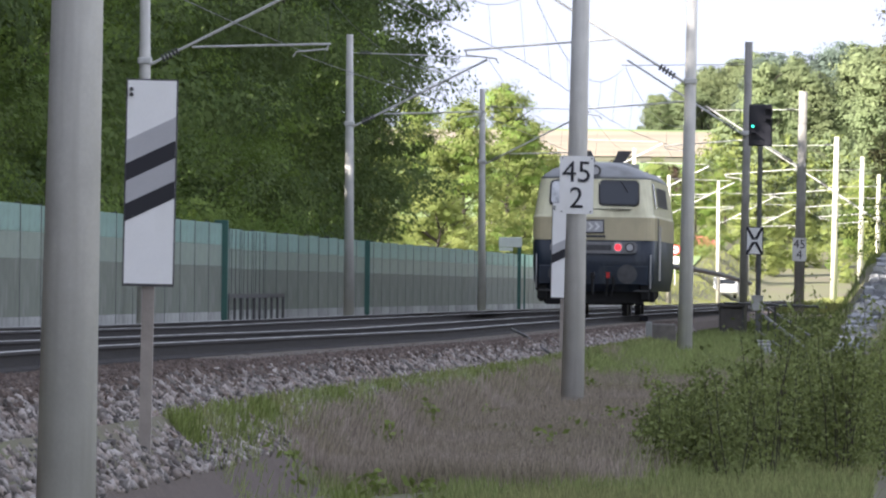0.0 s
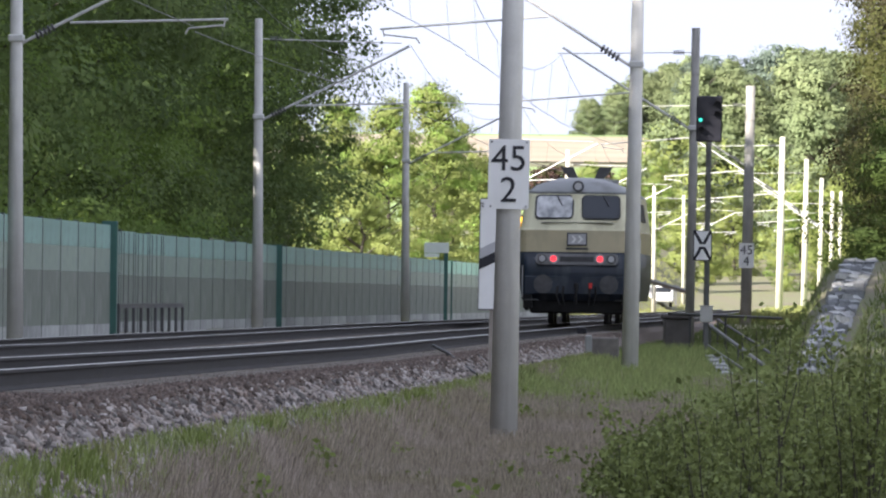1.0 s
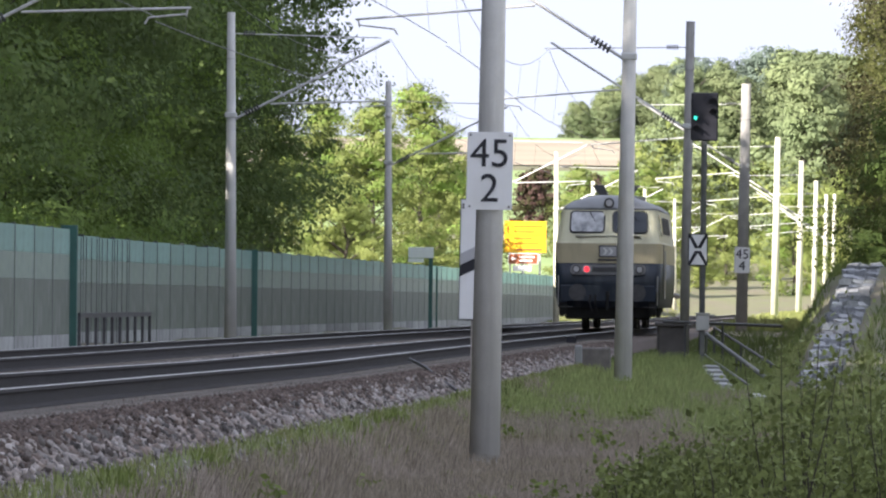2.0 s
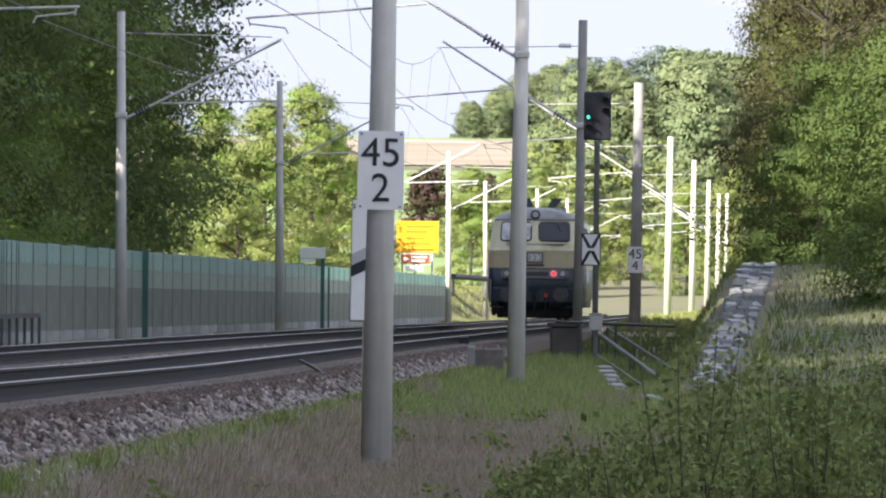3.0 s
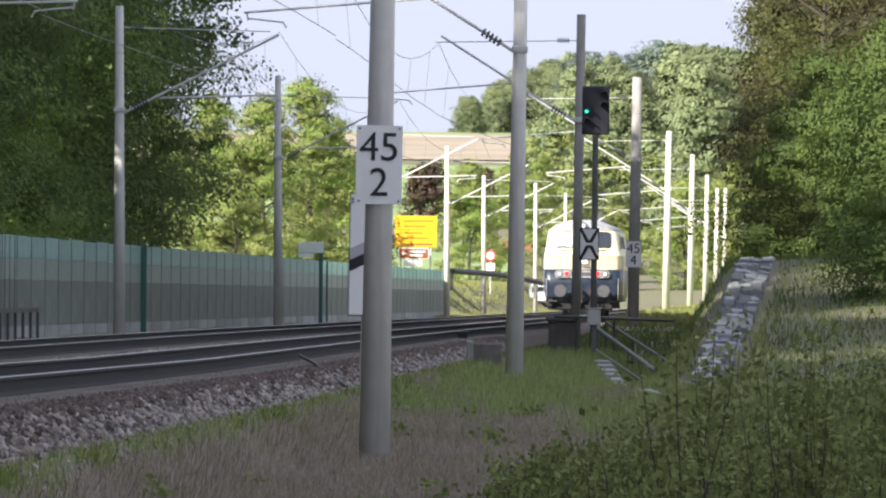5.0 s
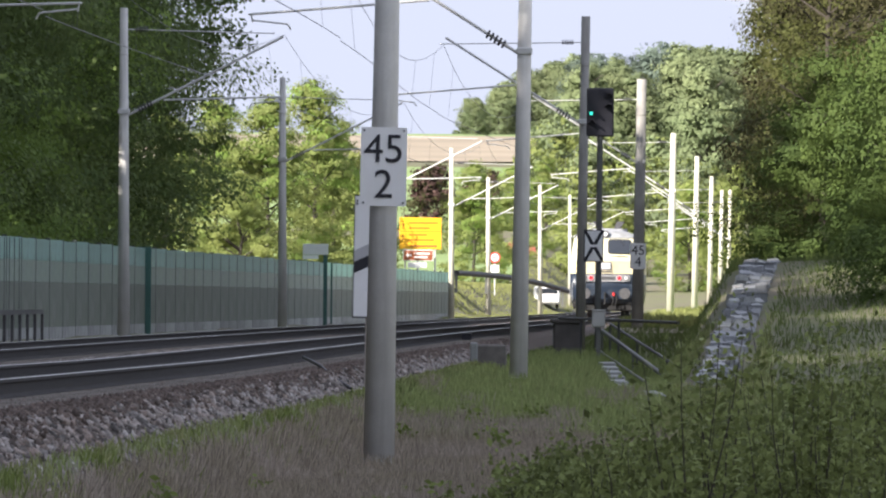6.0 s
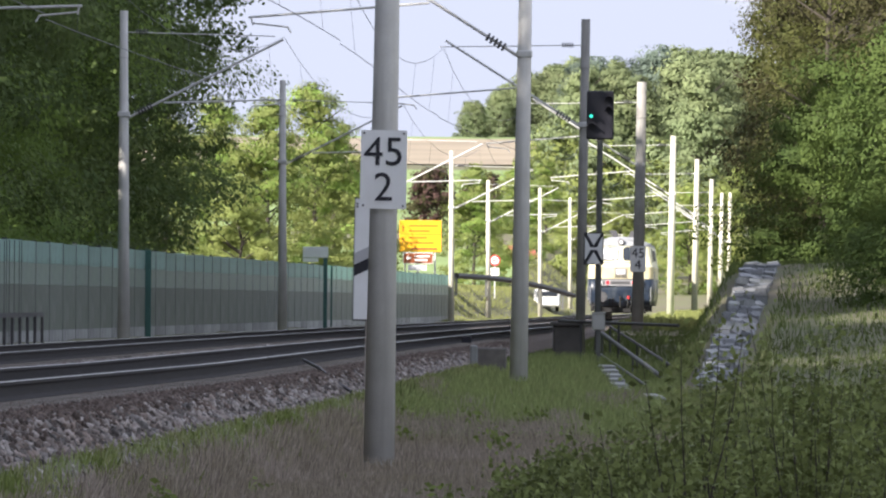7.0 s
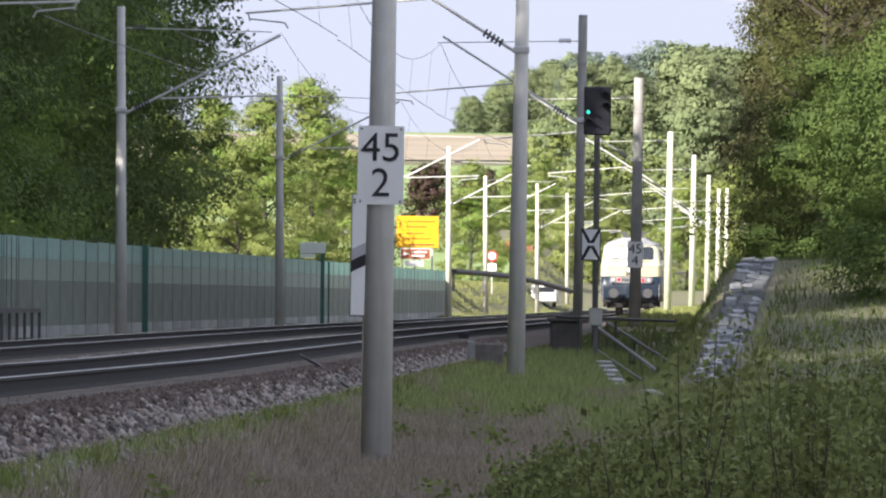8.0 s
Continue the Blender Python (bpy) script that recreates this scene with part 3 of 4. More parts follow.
def make_tall_belt():
    """Taller, darker growth behind the bushes at the top of the bank."""
    back = [tree_meshes(16, 13, 3.6, [LEAF_OLIVE, LEAF_OLIVE, LEAF_BIRCH], 18000, 0.075, 0.24, 0.02, 90, 1.05, point=0.85), tree_meshes(17, 15, 4.0, [LEAF_OLIVE], 19000, 0.075, 0.26, 0.02, 90, 1.0, point=0.8)]
    rng = np.random.default_rng(15)
    for k, d in enumerate(np.arange(246, 320, 6)):
        x = 0.0395 * d + 1.0 + (k % 2) * 2.2 + rng.uniform(-0.4, 0.6)
        r = x - row_x(d)
        plant_tree(back[k % 2], pose(x, d, ground_z(r, d) - 0.5, 0, 0, rng.uniform(0, 360)), "tall dark tree on top of the bank" if k % 2 == 0 else "tall olive-brown tree on top of the bank", group="trees on top of the bank")


make_tall_belt()


def make_right_bank():
    birch = tree_meshes(31, 13, 2.5, [LEAF_BIRCH], 16000, 0.05, 0.13, 0.15, 90, 0.7, BARK)
    bush = tree_meshes(32, 4.6, 2.5, [LEAF_BUSH], 34000, 0.045, 0.08, 0.0, 42, 0.9, flat=0.8)
    olive = tree_meshes(33, 12, 3.0, [LEAF_OLIVE, LEAF_OLIVE, LEAF_BIRCH], 20000, 0.05, 0.16, 0.1, 90, 0.9)
    pale = "slender birch with small pale leaves on the bank"
    thin = "olive-brown tree with thin spring leaves on the bank"
    full = "dense bright green bush on the bank"
    for i, (x, d, me, s, lab) in enumerate([
        (8.9, 222, bush, 0.97, full), (9.9, 192, bush, 0.97, full), (10.9, 200, bush, 1.07, full), (10.2, 214, bush, 1.07, full),
        (9.6, 226, bush, 1.02, full), (9.9, 242, bush, 1.02, full), (9.2, 232, birch, 0.85, pale), (10.2, 250, birch, 1.0, pale), (11.8, 222, olive, 1.05, thin),
        (11.4, 240, olive, 1.1, thin), (10.2, 262, olive, 0.85, thin), (13.2, 250, olive, 1.25, thin),
        (10.9, 285, birch, 0.9, pale), (12.2, 300, olive, 0.9, thin)]):
        r = x - row_x(d)
        plant_tree(me, pose(x, d, ground_z(r, d) - 0.2, 0, 0, 61 * i) @ Matrix.Scale(s, 4), lab, "bush" if me is bush else "tree", "growth on the bank", "bush" if me is bush else "tree")


make_right_bank()


def make_saplings():
    """Leafy saplings close to the camera."""
    rng = np.random.default_rng(41)
    for i in range(62):
        d = rng.uniform(52, 88)
        f = rng.uniform(0, 1) if i < 40 else rng.uniform(-0.45, 0.15)
        x = (0.0195 + 0.034 * f) * d
        z0 = ground_z(x - row_x(d), d) - 0.05
        h = 0.88 - z0 - (225 - 120 * max(f, -0.1) - 190 * min(f, 0) + rng.uniform(-30, 40)) / 16500 * d + (rng.uniform(0.25, 0.6) if i % 4 == 0 and f > 0.15 else 0)
        h = max(0.3, h)
        t = thing("sapling", "young leafy green shrub with thin upright stems", "shrub", pose(x, d, z0), "shrubs in the verge")
        cs = []
        for k in range(5):
            a, lean = rng.uniform(0, 6.28), rng.uniform(0.03, 0.25)
            hh = h * rng.uniform(0.55, 1.05)
            p = Vector((rng.normal() * 0.08, rng.normal() * 0.08, 0))
            pts = [p + Vector((math.cos(a) * lean * hh * s / 4 + rng.normal() * 0.015, math.sin(a) * lean * hh * s / 4, hh * s / 4)) for s in range(5)]
            part("stem", polytube(pts, [0.009, 0.007, 0.006, 0.004, 0.002]), BARK, t)
            for s in range(4):
                for _ in range(46 if s else 22):
                    c = pts[s].lerp(pts[s + 1], rng.uniform(0, 1))
                    w = 0.15 * (1.15 - 0.2 * s)
                    cs.append((c.x + rng.normal() * w, c.y + rng.normal() * w, c.z + rng.normal() * 0.06))
        c = new("leaves", quads_mesh("leaves", leaf_quads(rng, np.array(cs), 0.031), LEAF_SHRUB))
        c.parent = t


make_saplings()


def make_hill_wood():
    kinds = [tree_meshes(51, 14, 5.5, [LEAF_HILL_HAZE], 14000, 0.2, 0.3, 0.0, 60, 1.7), tree_meshes(52, 15, 4.2, [LEAF_HILL_BLUE_HAZE], 14000, 0.19, 0.3, 0.0, 60, 1.5)]
    rng = np.random.default_rng(7)
    for i in range(84):
        d = rng.uniform(930, 1180)
        f = rng.uniform(0, 1)
        u = 800 + 520 * f
        low = max(0, (1130 - d) / 200)
        if u < 960 + 60 * low and d < 1120:
            d = rng.uniform(1125, 1180)
        x = (u - 784) / 16500 * d
        top = np.interp(u, (800, 860, 930, 1000, 1100, 1180, 1260, 1330), (225, 160, 116, 104, 110, 88, 92, 105))
        zt = 0.88 + (525 - top) / 16500 * d
        g = ground_z(x - row_x(d), d)
        s = max(0.35, min(1.7, (zt - g) / 14.0 * rng.uniform(0.86, 1.04)))
        k = 1 if 1000 < u < 1180 and rng.uniform() < 0.65 else 0
        plant_tree(kinds[k], pose(x, d, g - 0.5, 0, 0, rng.uniform(0, 360)) @ Matrix.Scale(s, 4), "green tree with haze-paled leaves in the wood on the hill" if k == 0 else "tree with haze-blued leaves in the wood on the hill", group="wood on the hill")


make_hill_wood()


# ---- noise barrier ----
def barrier_panel(t, a, b, h, ribs):
    """One panel between two plan points: plinth, three bands, ribs."""
    a, b = Vector(a), Vector(b)
    L = (b - a).length
    ang = math.atan2(b.y - a.y, b.x - a.x)
    m = Matrix.Translation(a) @ Matrix.Rotation(ang, 4, "Z")
    for name, z0, z1, th, mt in (("plinth", -0.3, 0.2, 0.052, PLINTH), ("lower_band", 0.2, 0.56 * h, 0.05, WALL_LOW), ("middle_band", 0.56 * h, 0.78 * h, 0.048, WALL_MID), ("top_band", 0.78 * h, h, 0.046, WALL_TOP)):
        o = part(name, boxed(0.0, L - 0.02, -th, th, z0 + 0.003, z1), mt, t)
        o.matrix_local = m
    for k in range(ribs):
        x = L * (k + 0.5) / ribs
        o = part("rib", boxed(x - 0.03, x + 0.03, -0.06, -0.05, -0.05, h - 0.02), WALL_RIB, t)
        o.matrix_local = m


def make_barrier():
    t = thing("noise_barrier", "green and grey banded panel noise barrier with posts", "noise barrier", kind="structure")
    step = 4.0
    d = 118.0
    while d < 452:
        r = -11.0 if d < 178 else -11.75
        e = d + step
        z = rail_z(d) - 0.15
        a, b = (row_x(d) + r, d, z), (row_x(e) + r, e, z)
        near = d < 178
        h = 2.22 if near else 2.17 + 0.012 * math.sin(d * 0.7)
        barrier_panel(t, a, b, h, 0 if near or d > 198 else 3)
        green = d in (178.0, 242.0, 338.0)
        w = 0.2 if d == 242.0 else 0.11 if green else 0.055
        o = part("post", boxed(-w, w, -0.07, 0.07, -0.4, h + 0.03, bevel=0.01), WALL_POST if green else WALL_RIB, t)
        o.matrix_local = Matrix.Translation(a)
        d = e
    # return panel where the barrier steps back
    z = rail_z(178) - 0.15
    barrier_panel(t, (row_x(178) - 11.75, 178.05, z), (row_x(178) - 11.0, 178.0, z), 2.22, 1)
    o = part("post", boxed(-0.16, 0.16, -0.16, 0.16, -0.4, 2.3, bevel=0.01), WALL_POST, t)
    o.matrix_local = Matrix.Translation((row_x(178) - 10.98, 178, z))
    # low railing before it
    g = thing("low_railing", "short dark steel railing in front of the barrier", "railing", at(-11.15, 182.5, rail_z(187) - 0.3))
    part("top_bar", boxed(-0.03, 0.03, 0, 18.5, 0.66, 0.76), STEEL_DARK, g)
    for k in range(10):
        part("upright", boxed(-0.03, 0.03, k * 2.04, k * 2.04 + 0.14, -0.1, 0.70), STEEL_DARK, g)


make_barrier()


# ---- signs ----
def text_part(body, size, x, z, y, mat, parent, name="numeral"):
    cu = bpy.data.curves.new(name, "FONT")
    cu.body, cu.size, cu.align_x, cu.align_y, cu.extrude, cu.offset = body, size, "CENTER", "CENTER", 0.002, 0.0
    tmp = new(name, cu)
    dg = bpy.context.evaluated_depsgraph_get()
    me = bpy.data.meshes.new_from_object(tmp.evaluated_get(dg))
    bpy.data.objects.remove(tmp)
    me.materials.clear()
    me.materials.append(mat)
    ob = new(name, me)
    ob.parent = parent
    ob.matrix_local = pose(x, y, z, 90, 0, 0)
    return ob


def hectometre_plate(x, d, z, w, h, top, low, turn=0.0):
    s = thing("kilometre_plate", "white kilometre plate with black numerals on a mast", "sign", pose(x, d, z, 0, 0.55, turn), "kilometre plates")
    part("plate", prism(bmesh.new(), round_rect(w, h, 0.02), -0.004, 0.004), WHITE, s)
    text_part(top, w * 0.88, 0, h * 0.21, -0.012, BLACK, s)
    text_part(low, w * 0.88, 0, -h * 0.24, -0.012, BLACK, s)
    bm = bmesh.new()
    for sx in (-1, 1):
        for sz in (-1, 1):
            tube(bm, (sx * w * 0.43, -0.012, sz * h * 0.46), (sx * w * 0.43, 0, sz * h * 0.46), 0.012, None, 8)
    part("screws", bm, STEEL_DARK, s)
    part("clamp", boxed(-w * 0.3, w * 0.3, 0.005, 0.03, -h * 0.35, -h * 0.3), STEEL, s)


def distance_board(x, d, z, w, h, bands, post_r, base):
    s = thing("distance_board", "tall white signal distance board with slanting black bands", "sign", pose(x, d, z, 0, 0.6, 0), "distance boards")
    part("backing", boxed(-w / 2 - 0.012, w / 2 + 0.012, 0.0, 0.03, -0.02, h + 0.012), STEEL_DARK, s)
    part("face", boxed(-w / 2, w / 2, -0.006, 0.001, 0, h), WHITE, s)
    for k, (z0, th, mt) in enumerate(bands):
        rise = w * 0.49
        part("band", prism(bmesh.new(), [(-w / 2, z0), (w / 2, z0 + rise), (w / 2, z0 + rise + th), (-w / 2, z0 + th)], -0.010, -0.0065), mt, s, "grey reflective band" if mt is GREY_BAND else "black band")
    part("post", boxed(-post_r, post_r, 0.03, 0.03 + 2 * post_r, base - z, h * 0.9), BOARD_POST, s)
    bm = bmesh.new()
    for zz in (0.07, 0.11):
        tube(bm, (-w / 2 + 0.03, -0.03, h - zz), (-w / 2 + 0.03, 0, h - zz), 0.016, None, 8)
    part("bolts", bm, STEEL_DARK, s)


def make_signs():
    hectometre_plate(-0.74, 99 - 0.18, 2.22, 0.49, 0.835, "45", "2")
    hectometre_plate(5.86, 295 - 0.2, 2.12, 0.49, 0.82, "45", "4")
    distance_board(-3.60, 36, 0.753, 0.375, 1.56, [(0.475, 0.135, BLACK), (0.61, 0.175, GREY_BAND), (0.785, 0.135, BLACK), (0.92, 0.18, GREY_BAND)], 0.046, -0.9)
    distance_board(-1.17, 130, 0.55, 0.42, 1.68, [(0.60, 0.16, BLACK), (0.76, 0.16, GREY_BAND)], 0.04, -0.6)


make_signs()


# ---- locomotive ----
def ring(hw, y0, y1, n=5, rad=0.28, nose=0.10):
    """A plan outline of the body at one height: rounded ends, slightly pointed."""
    pts = []
    for sx, ye, s in ((1, y1, -1), (-1, y0, 1)):
        for k in range(n + 1):
            a = radians(90 * k / n)
            if sx == 1:
                pts.append((hw - rad + rad * math.cos(a), ye - rad + rad * math.sin(a)))
        pts.append((0, ye + nose)) if sx == 1 else None
        if sx == 1:
            for k in range(n + 1):
                a = radians(90 + 90 * k / n)
                pts.append((-hw + rad + rad * math.cos(a), ye - rad + rad * math.sin(a)))
    for k in range(n + 1):
        a = radians(180 + 90 * k / n)
        pts.append((-hw + rad + rad * math.cos(a), y0 + rad + rad * math.sin(a)))
    pts.append((0, y0 - nose))
    for k in range(n + 1):
        a = radians(270 + 90 * k / n)
        pts.append((hw - rad + rad * math.cos(a), y0 + rad + rad * math.sin(a)))
    return pts


def loft(rows, cap=True):
    bm = bmesh.new()
    rings = []
    for hw, z, inset, rad in rows:
        rings.append([bm.verts.new((x, y, z)) for x, y in ring(hw, inset, 16.4 - inset, 5, rad)])
    for a, b in zip(rings, rings[1:]):
        n = len(a)
        for i in range(n):
            bm.faces.new((a[i], a[(i + 1) % n], b[(i + 1) % n], b[i]))
    if cap:
        bm.faces.new(rings[0][::-1])
        bm.faces.new(rings[-1])
    return bm


def slanted(ob, x, z, y, tilt, turn=0):
    ob.matrix_local = pose(x, y, z, tilt, 0, turn)


def make_loco():
    L = thing("locomotive", "cream and dark blue diesel locomotive with grey roof seen from behind", "locomotive", at(-3.3, 201, 0))
    part("lower_body", loft([(1.47, 0.62, 0.10, 0.2), (1.52, 0.95, 0.03, 0.25), (1.55, 1.30, 0, 0.28), (1.55, 1.92, 0, 0.28)]), NAVY, L, "dark blue lower body", True)
    part("waist_body", loft([(1.552, 1.92, -0.003, 0.28), (1.552, 2.5, 0.0, 0.28)]), BEIGE, L, "beige lower cab front")
    up = part("upper_body", loft([(1.55, 2.5, 0.0, 0.28), (1.52, 2.56, 0.03, 0.3), (1.40, 3.46, 0.42, 0.4), (1.36, 3.5, 0.45, 0.4)]), CREAM, L, "cream window band")
    part("roof", loft([(1.40, 3.48, 0.42, 0.42), (1.33, 3.56, 0.46, 0.45), (1.12, 3.72, 0.62, 0.5), (0.75, 3.85, 0.9, 0.5), (0.35, 3.92, 1.2, 0.3)]), ROOF, L, "dirty grey rounded roof", True)
    # windscreens on the slanted front, one pane pale and mottled, the other dark
    tilt = -25
    for x, mt in ((-0.62, GLASS_BRIGHT), (0.62, SKYGLASS)):
        y = 0.42 * (3.12 - 2.5) - 0.045
        wdw = part("windscreen", prism(bmesh.new(), round_rect(1.04, 0.72, 0.13), -0.012, 0.03), RUBBER, L)
        slanted(wdw, x, 3.12, y, tilt, 3 if x > 0 else -3)
        pane = part("pane", prism(bmesh.new(), round_rect(0.95, 0.63, 0.10), -0.020, 0.0), mt, wdw)
        wp = part("wiper", tube(bmesh.new(), (0.05, -0.035, 0.33), (0.22, -0.035, 0.02), 0.014, None, 6), BLACK, wdw)
    part("windscreen_sill", boxed(-0.95, 0.95, -0.02, 0.06, 2.70, 2.715), STEEL_DARK, L)
    # side windows, grilles and doors of the flanks
    for sx in (-1, 1):
        for y, w in ((1.6, 0.7),):
            o = part("side_window", prism(bmesh.new(), round_rect(w, 0.65, 0.08), -0.01, 0.01), SKYGLASS, L)
            o.matrix_local = pose(sx * 1.475, y, 3.05, 0, 0, 90 * sx) @ pose(0, 0, 0, -7.5, 0, 0)
        o = part("cab_door", prism(bmesh.new(), round_rect(0.7, 1.5, 0.05), -0.006, 0.006), NAVY, L)
        o.matrix_local = pose(sx * 1.556, 2.6, 1.75, 0, 0, 90 * sx)
        for k in range(5):
            o = part("vent_grille", prism(bmesh.new(), round_rect(1.1, 0.5, 0.03), -0.008, 0.008), STEEL_DARK, L)
            o.matrix_local = pose(sx * 1.475, 4.6 + 1.6 * k, 3.05, 0, 0, 90 * sx) @ pose(0, 0, 0, -7.5, 0, 0)
        for y in (2.2, 3.0):
            part("handrail", tube(bmesh.new(), (sx * 1.60, y, 0.9), (sx * 1.60, y, 2.3), 0.018, None, 6), CHROME, L)
    # emblem and number bars
    e = part("emblem", boxed(-0.27, 0.27, -0.135, -0.105, 2.09, 2.44, bevel=0.01), STEEL_DARK, L)
    part("emblem_field", boxed(-0.235, 0.235, -0.142, -0.136, 2.125, 2.405), GREY_BAND, e)
    for k in (0, 1):
        x = -0.09 + 0.17 * k
        part("emblem_chevron", prism(bmesh.new(), [(x - 0.07, 2.17), (x - 0.0, 2.17), (x + 0.08, 2.265), (x, 2.36), (x - 0.07, 2.36), (x + 0.01, 2.265)], -0.148, -0.1425), WHITE_PAINT, e)
    part("number_bar", boxed(-0.30, 0.30, -0.12, -0.105, 1.985, 2.04), STEEL_DARK, L)
    # lamp strip
    part("lamp_strip", prism(bmesh.new(), [(x, z + 1.73) for x, z in round_rect(2.2, 0.30, 0.12)], -0.13, 0.0), LAMP_STRIP, L, "grey lamp strip")
    part("lamp_grille", boxed(-0.45, 0.45, -0.14, -0.12, 1.66, 1.80), STEEL_DARK, L)
    for sx in (-1, 1):
        for x, mt, nm in ((0.62, RED_LAMP, "tail_lamp"), (0.92, LENS, "headlamp")):
            o = part(nm, tube(bmesh.new(), (sx * x, -0.165, 1.74), (sx * x, -0.08, 1.74), 0.085, None, 18), mt, L, "lit red tail lamp" if mt is RED_LAMP else "")
            bm = bmesh.new()
            tube(bm, (sx * x, -0.158, 1.74), (sx * x, -0.08, 1.74), 0.12, None, 18)
            part("lamp_ring", bm, STEEL_DARK if mt is LENS else CHROME, o)
    o = part("top_lamp", tube(bmesh.new(), (0, 0.30, 3.68), (0, 0.8, 3.68), 0.15, None, 18), STEEL_DARK, L)
    part("lamp_glass", tube(bmesh.new(), (0, 0.285, 3.68), (0, 0.305, 3.68), 0.10, None, 16), LENS, o)
    # exhaust cowls and roof gear
    for sx, w in ((-0.36, -0.14), (0.36, 0.14)):
        o = part("exhaust_cowl", prism(bmesh.new(), [(-0.13, -0.1), (0.13, -0.1), (0.12, 0.1), (0.36, 0.42), (0.0, 0.42), (-0.13, 0.12)] if w > 0 else [(-0.13, -0.1), (0.13, -0.1), (0.13, 0.12), (0.0, 0.42), (-0.36, 0.42), (-0.12, 0.1)], 0, 0.5), STEEL_DARK, L, "black flared exhaust cowl")
        o.matrix_local = pose(sx, 6.5, 3.86)
    part("roof_hatch", boxed(-0.7, 0.7, 4.0, 7.6, 3.80, 3.94, bevel=0.03), ROOF, L)
    part("roof_fan", tube(bmesh.new(), (0, 11.5, 3.85), (0, 11.5, 4.0), 0.75, None, 20), ROOF, L)
    for sx in (-1.28, 1.28):
        part("roof_gutter", boxed(sx - 0.02, sx + 0.02, 0.9, 15.5, 3.55, 3.585), STEEL_DARK, L)
    # buffers, hooks, hoses
    part("buffer_beam", boxed(-1.4, 1.4, -0.08, 0.16, 0.78, 1.28, bevel=0.03), NAVY, L)
    for sx in (-0.875, 0.875):
        b = part("buffer", tube(bmesh.new(), (sx, -0.55, 1.06), (sx, -0.05, 1.06), 0.12, None, 14), SOOT, L)
        part("buffer_plate", tube(bmesh.new(), (sx, -0.6, 1.06), (sx, -0.55, 1.06), 0.25, None, 20), STEEL_DARK, b)
    part("coupling_hook", boxed(-0.05, 0.05, -0.45, 0, 0.95, 1.1, bevel=0.02), SOOT, L)
    bm = bmesh.new()
    tube(bm, (0, -0.4, 1.0), (0.0, -0.42, 0.55), 0.04)
    part("screw_coupling", bm, SOOT, L)
    for sx in (-0.5, -0.35, 0.35, 0.5):
        bm = bmesh.new()
        tube(bm, (sx, -0.12, 1.0), (sx * 1.05, -0.22, 0.75), 0.03)
        tube(bm, (sx * 1.05, -0.22, 0.75), (sx * 0.9, -0.2, 0.5), 0.03)
        part("brake_hose", bm, SOOT, L)
    part("hose_tap", boxed(0.33, 0.42, -0.2, -0.1, 0.96, 1.1), RED, L)
    for sx in (-1, 1):
        part("rail_guard", boxed(sx * 1.3 - 0.12, sx * 1.3 + 0.12, -0.02, 0.3, 0.40, 0.8, bevel=0.03), SOOT, L)
        o = part("step_ladder", boxed(sx * 1.42 - 0.05, sx * 1.42 + 0.05, 2.3, 2.9, 0.35, 0.9), SOOT, L)
        part("front_step", boxed(sx * 1.2 - 0.18, sx * 1.2 + 0.18, -0.12, 0.1, 0.62, 0.66), STEEL_DARK, L)
        part("shunter_rail", tube(bmesh.new(), (sx * 1.45, -0.06, 0.7), (sx * 1.45, -0.06, 1.55), 0.02, None, 6), CHROME, L)
    part("snow_plough", boxed(-1.25, 1.25, 0.15, 0.5, 0.28, 0.75, bevel=0.05), SOOT, L)
    part("fuel_tank", boxed(-1.3, 1.3, 6.2, 10.2, 0.35, 0.75, bevel=0.08), SOOT, L)
    for y0 in (2.0, 12.0):
        b = part("bogie_frame", boxed(-1.2, 1.2, y0 - 0.4, y0 + 2.8, 0.45, 0.85, bevel=0.05), SOOT, L)
        for y in (y0, y0 + 2.4):
            for sx in (-0.75, 0.75):
                bm = bmesh.new()
                tube(bm, (sx - 0.065, y, 0.5), (sx + 0.065, y, 0.5), 0.5, None, 28)
                tube(bm, (sx * 0.93 - 0.02, y, 0.5), (sx * 0.93 + 0.02, y, 0.5), 0.53, None, 28)
                part("wheel", bm, STEEL_DARK, b)
            part("axle", tube(bmesh.new(), (-0.8, y, 0.5), (0.8, y, 0.5), 0.09, None, 10), SOOT, b)
    return L


loco = make_loco()


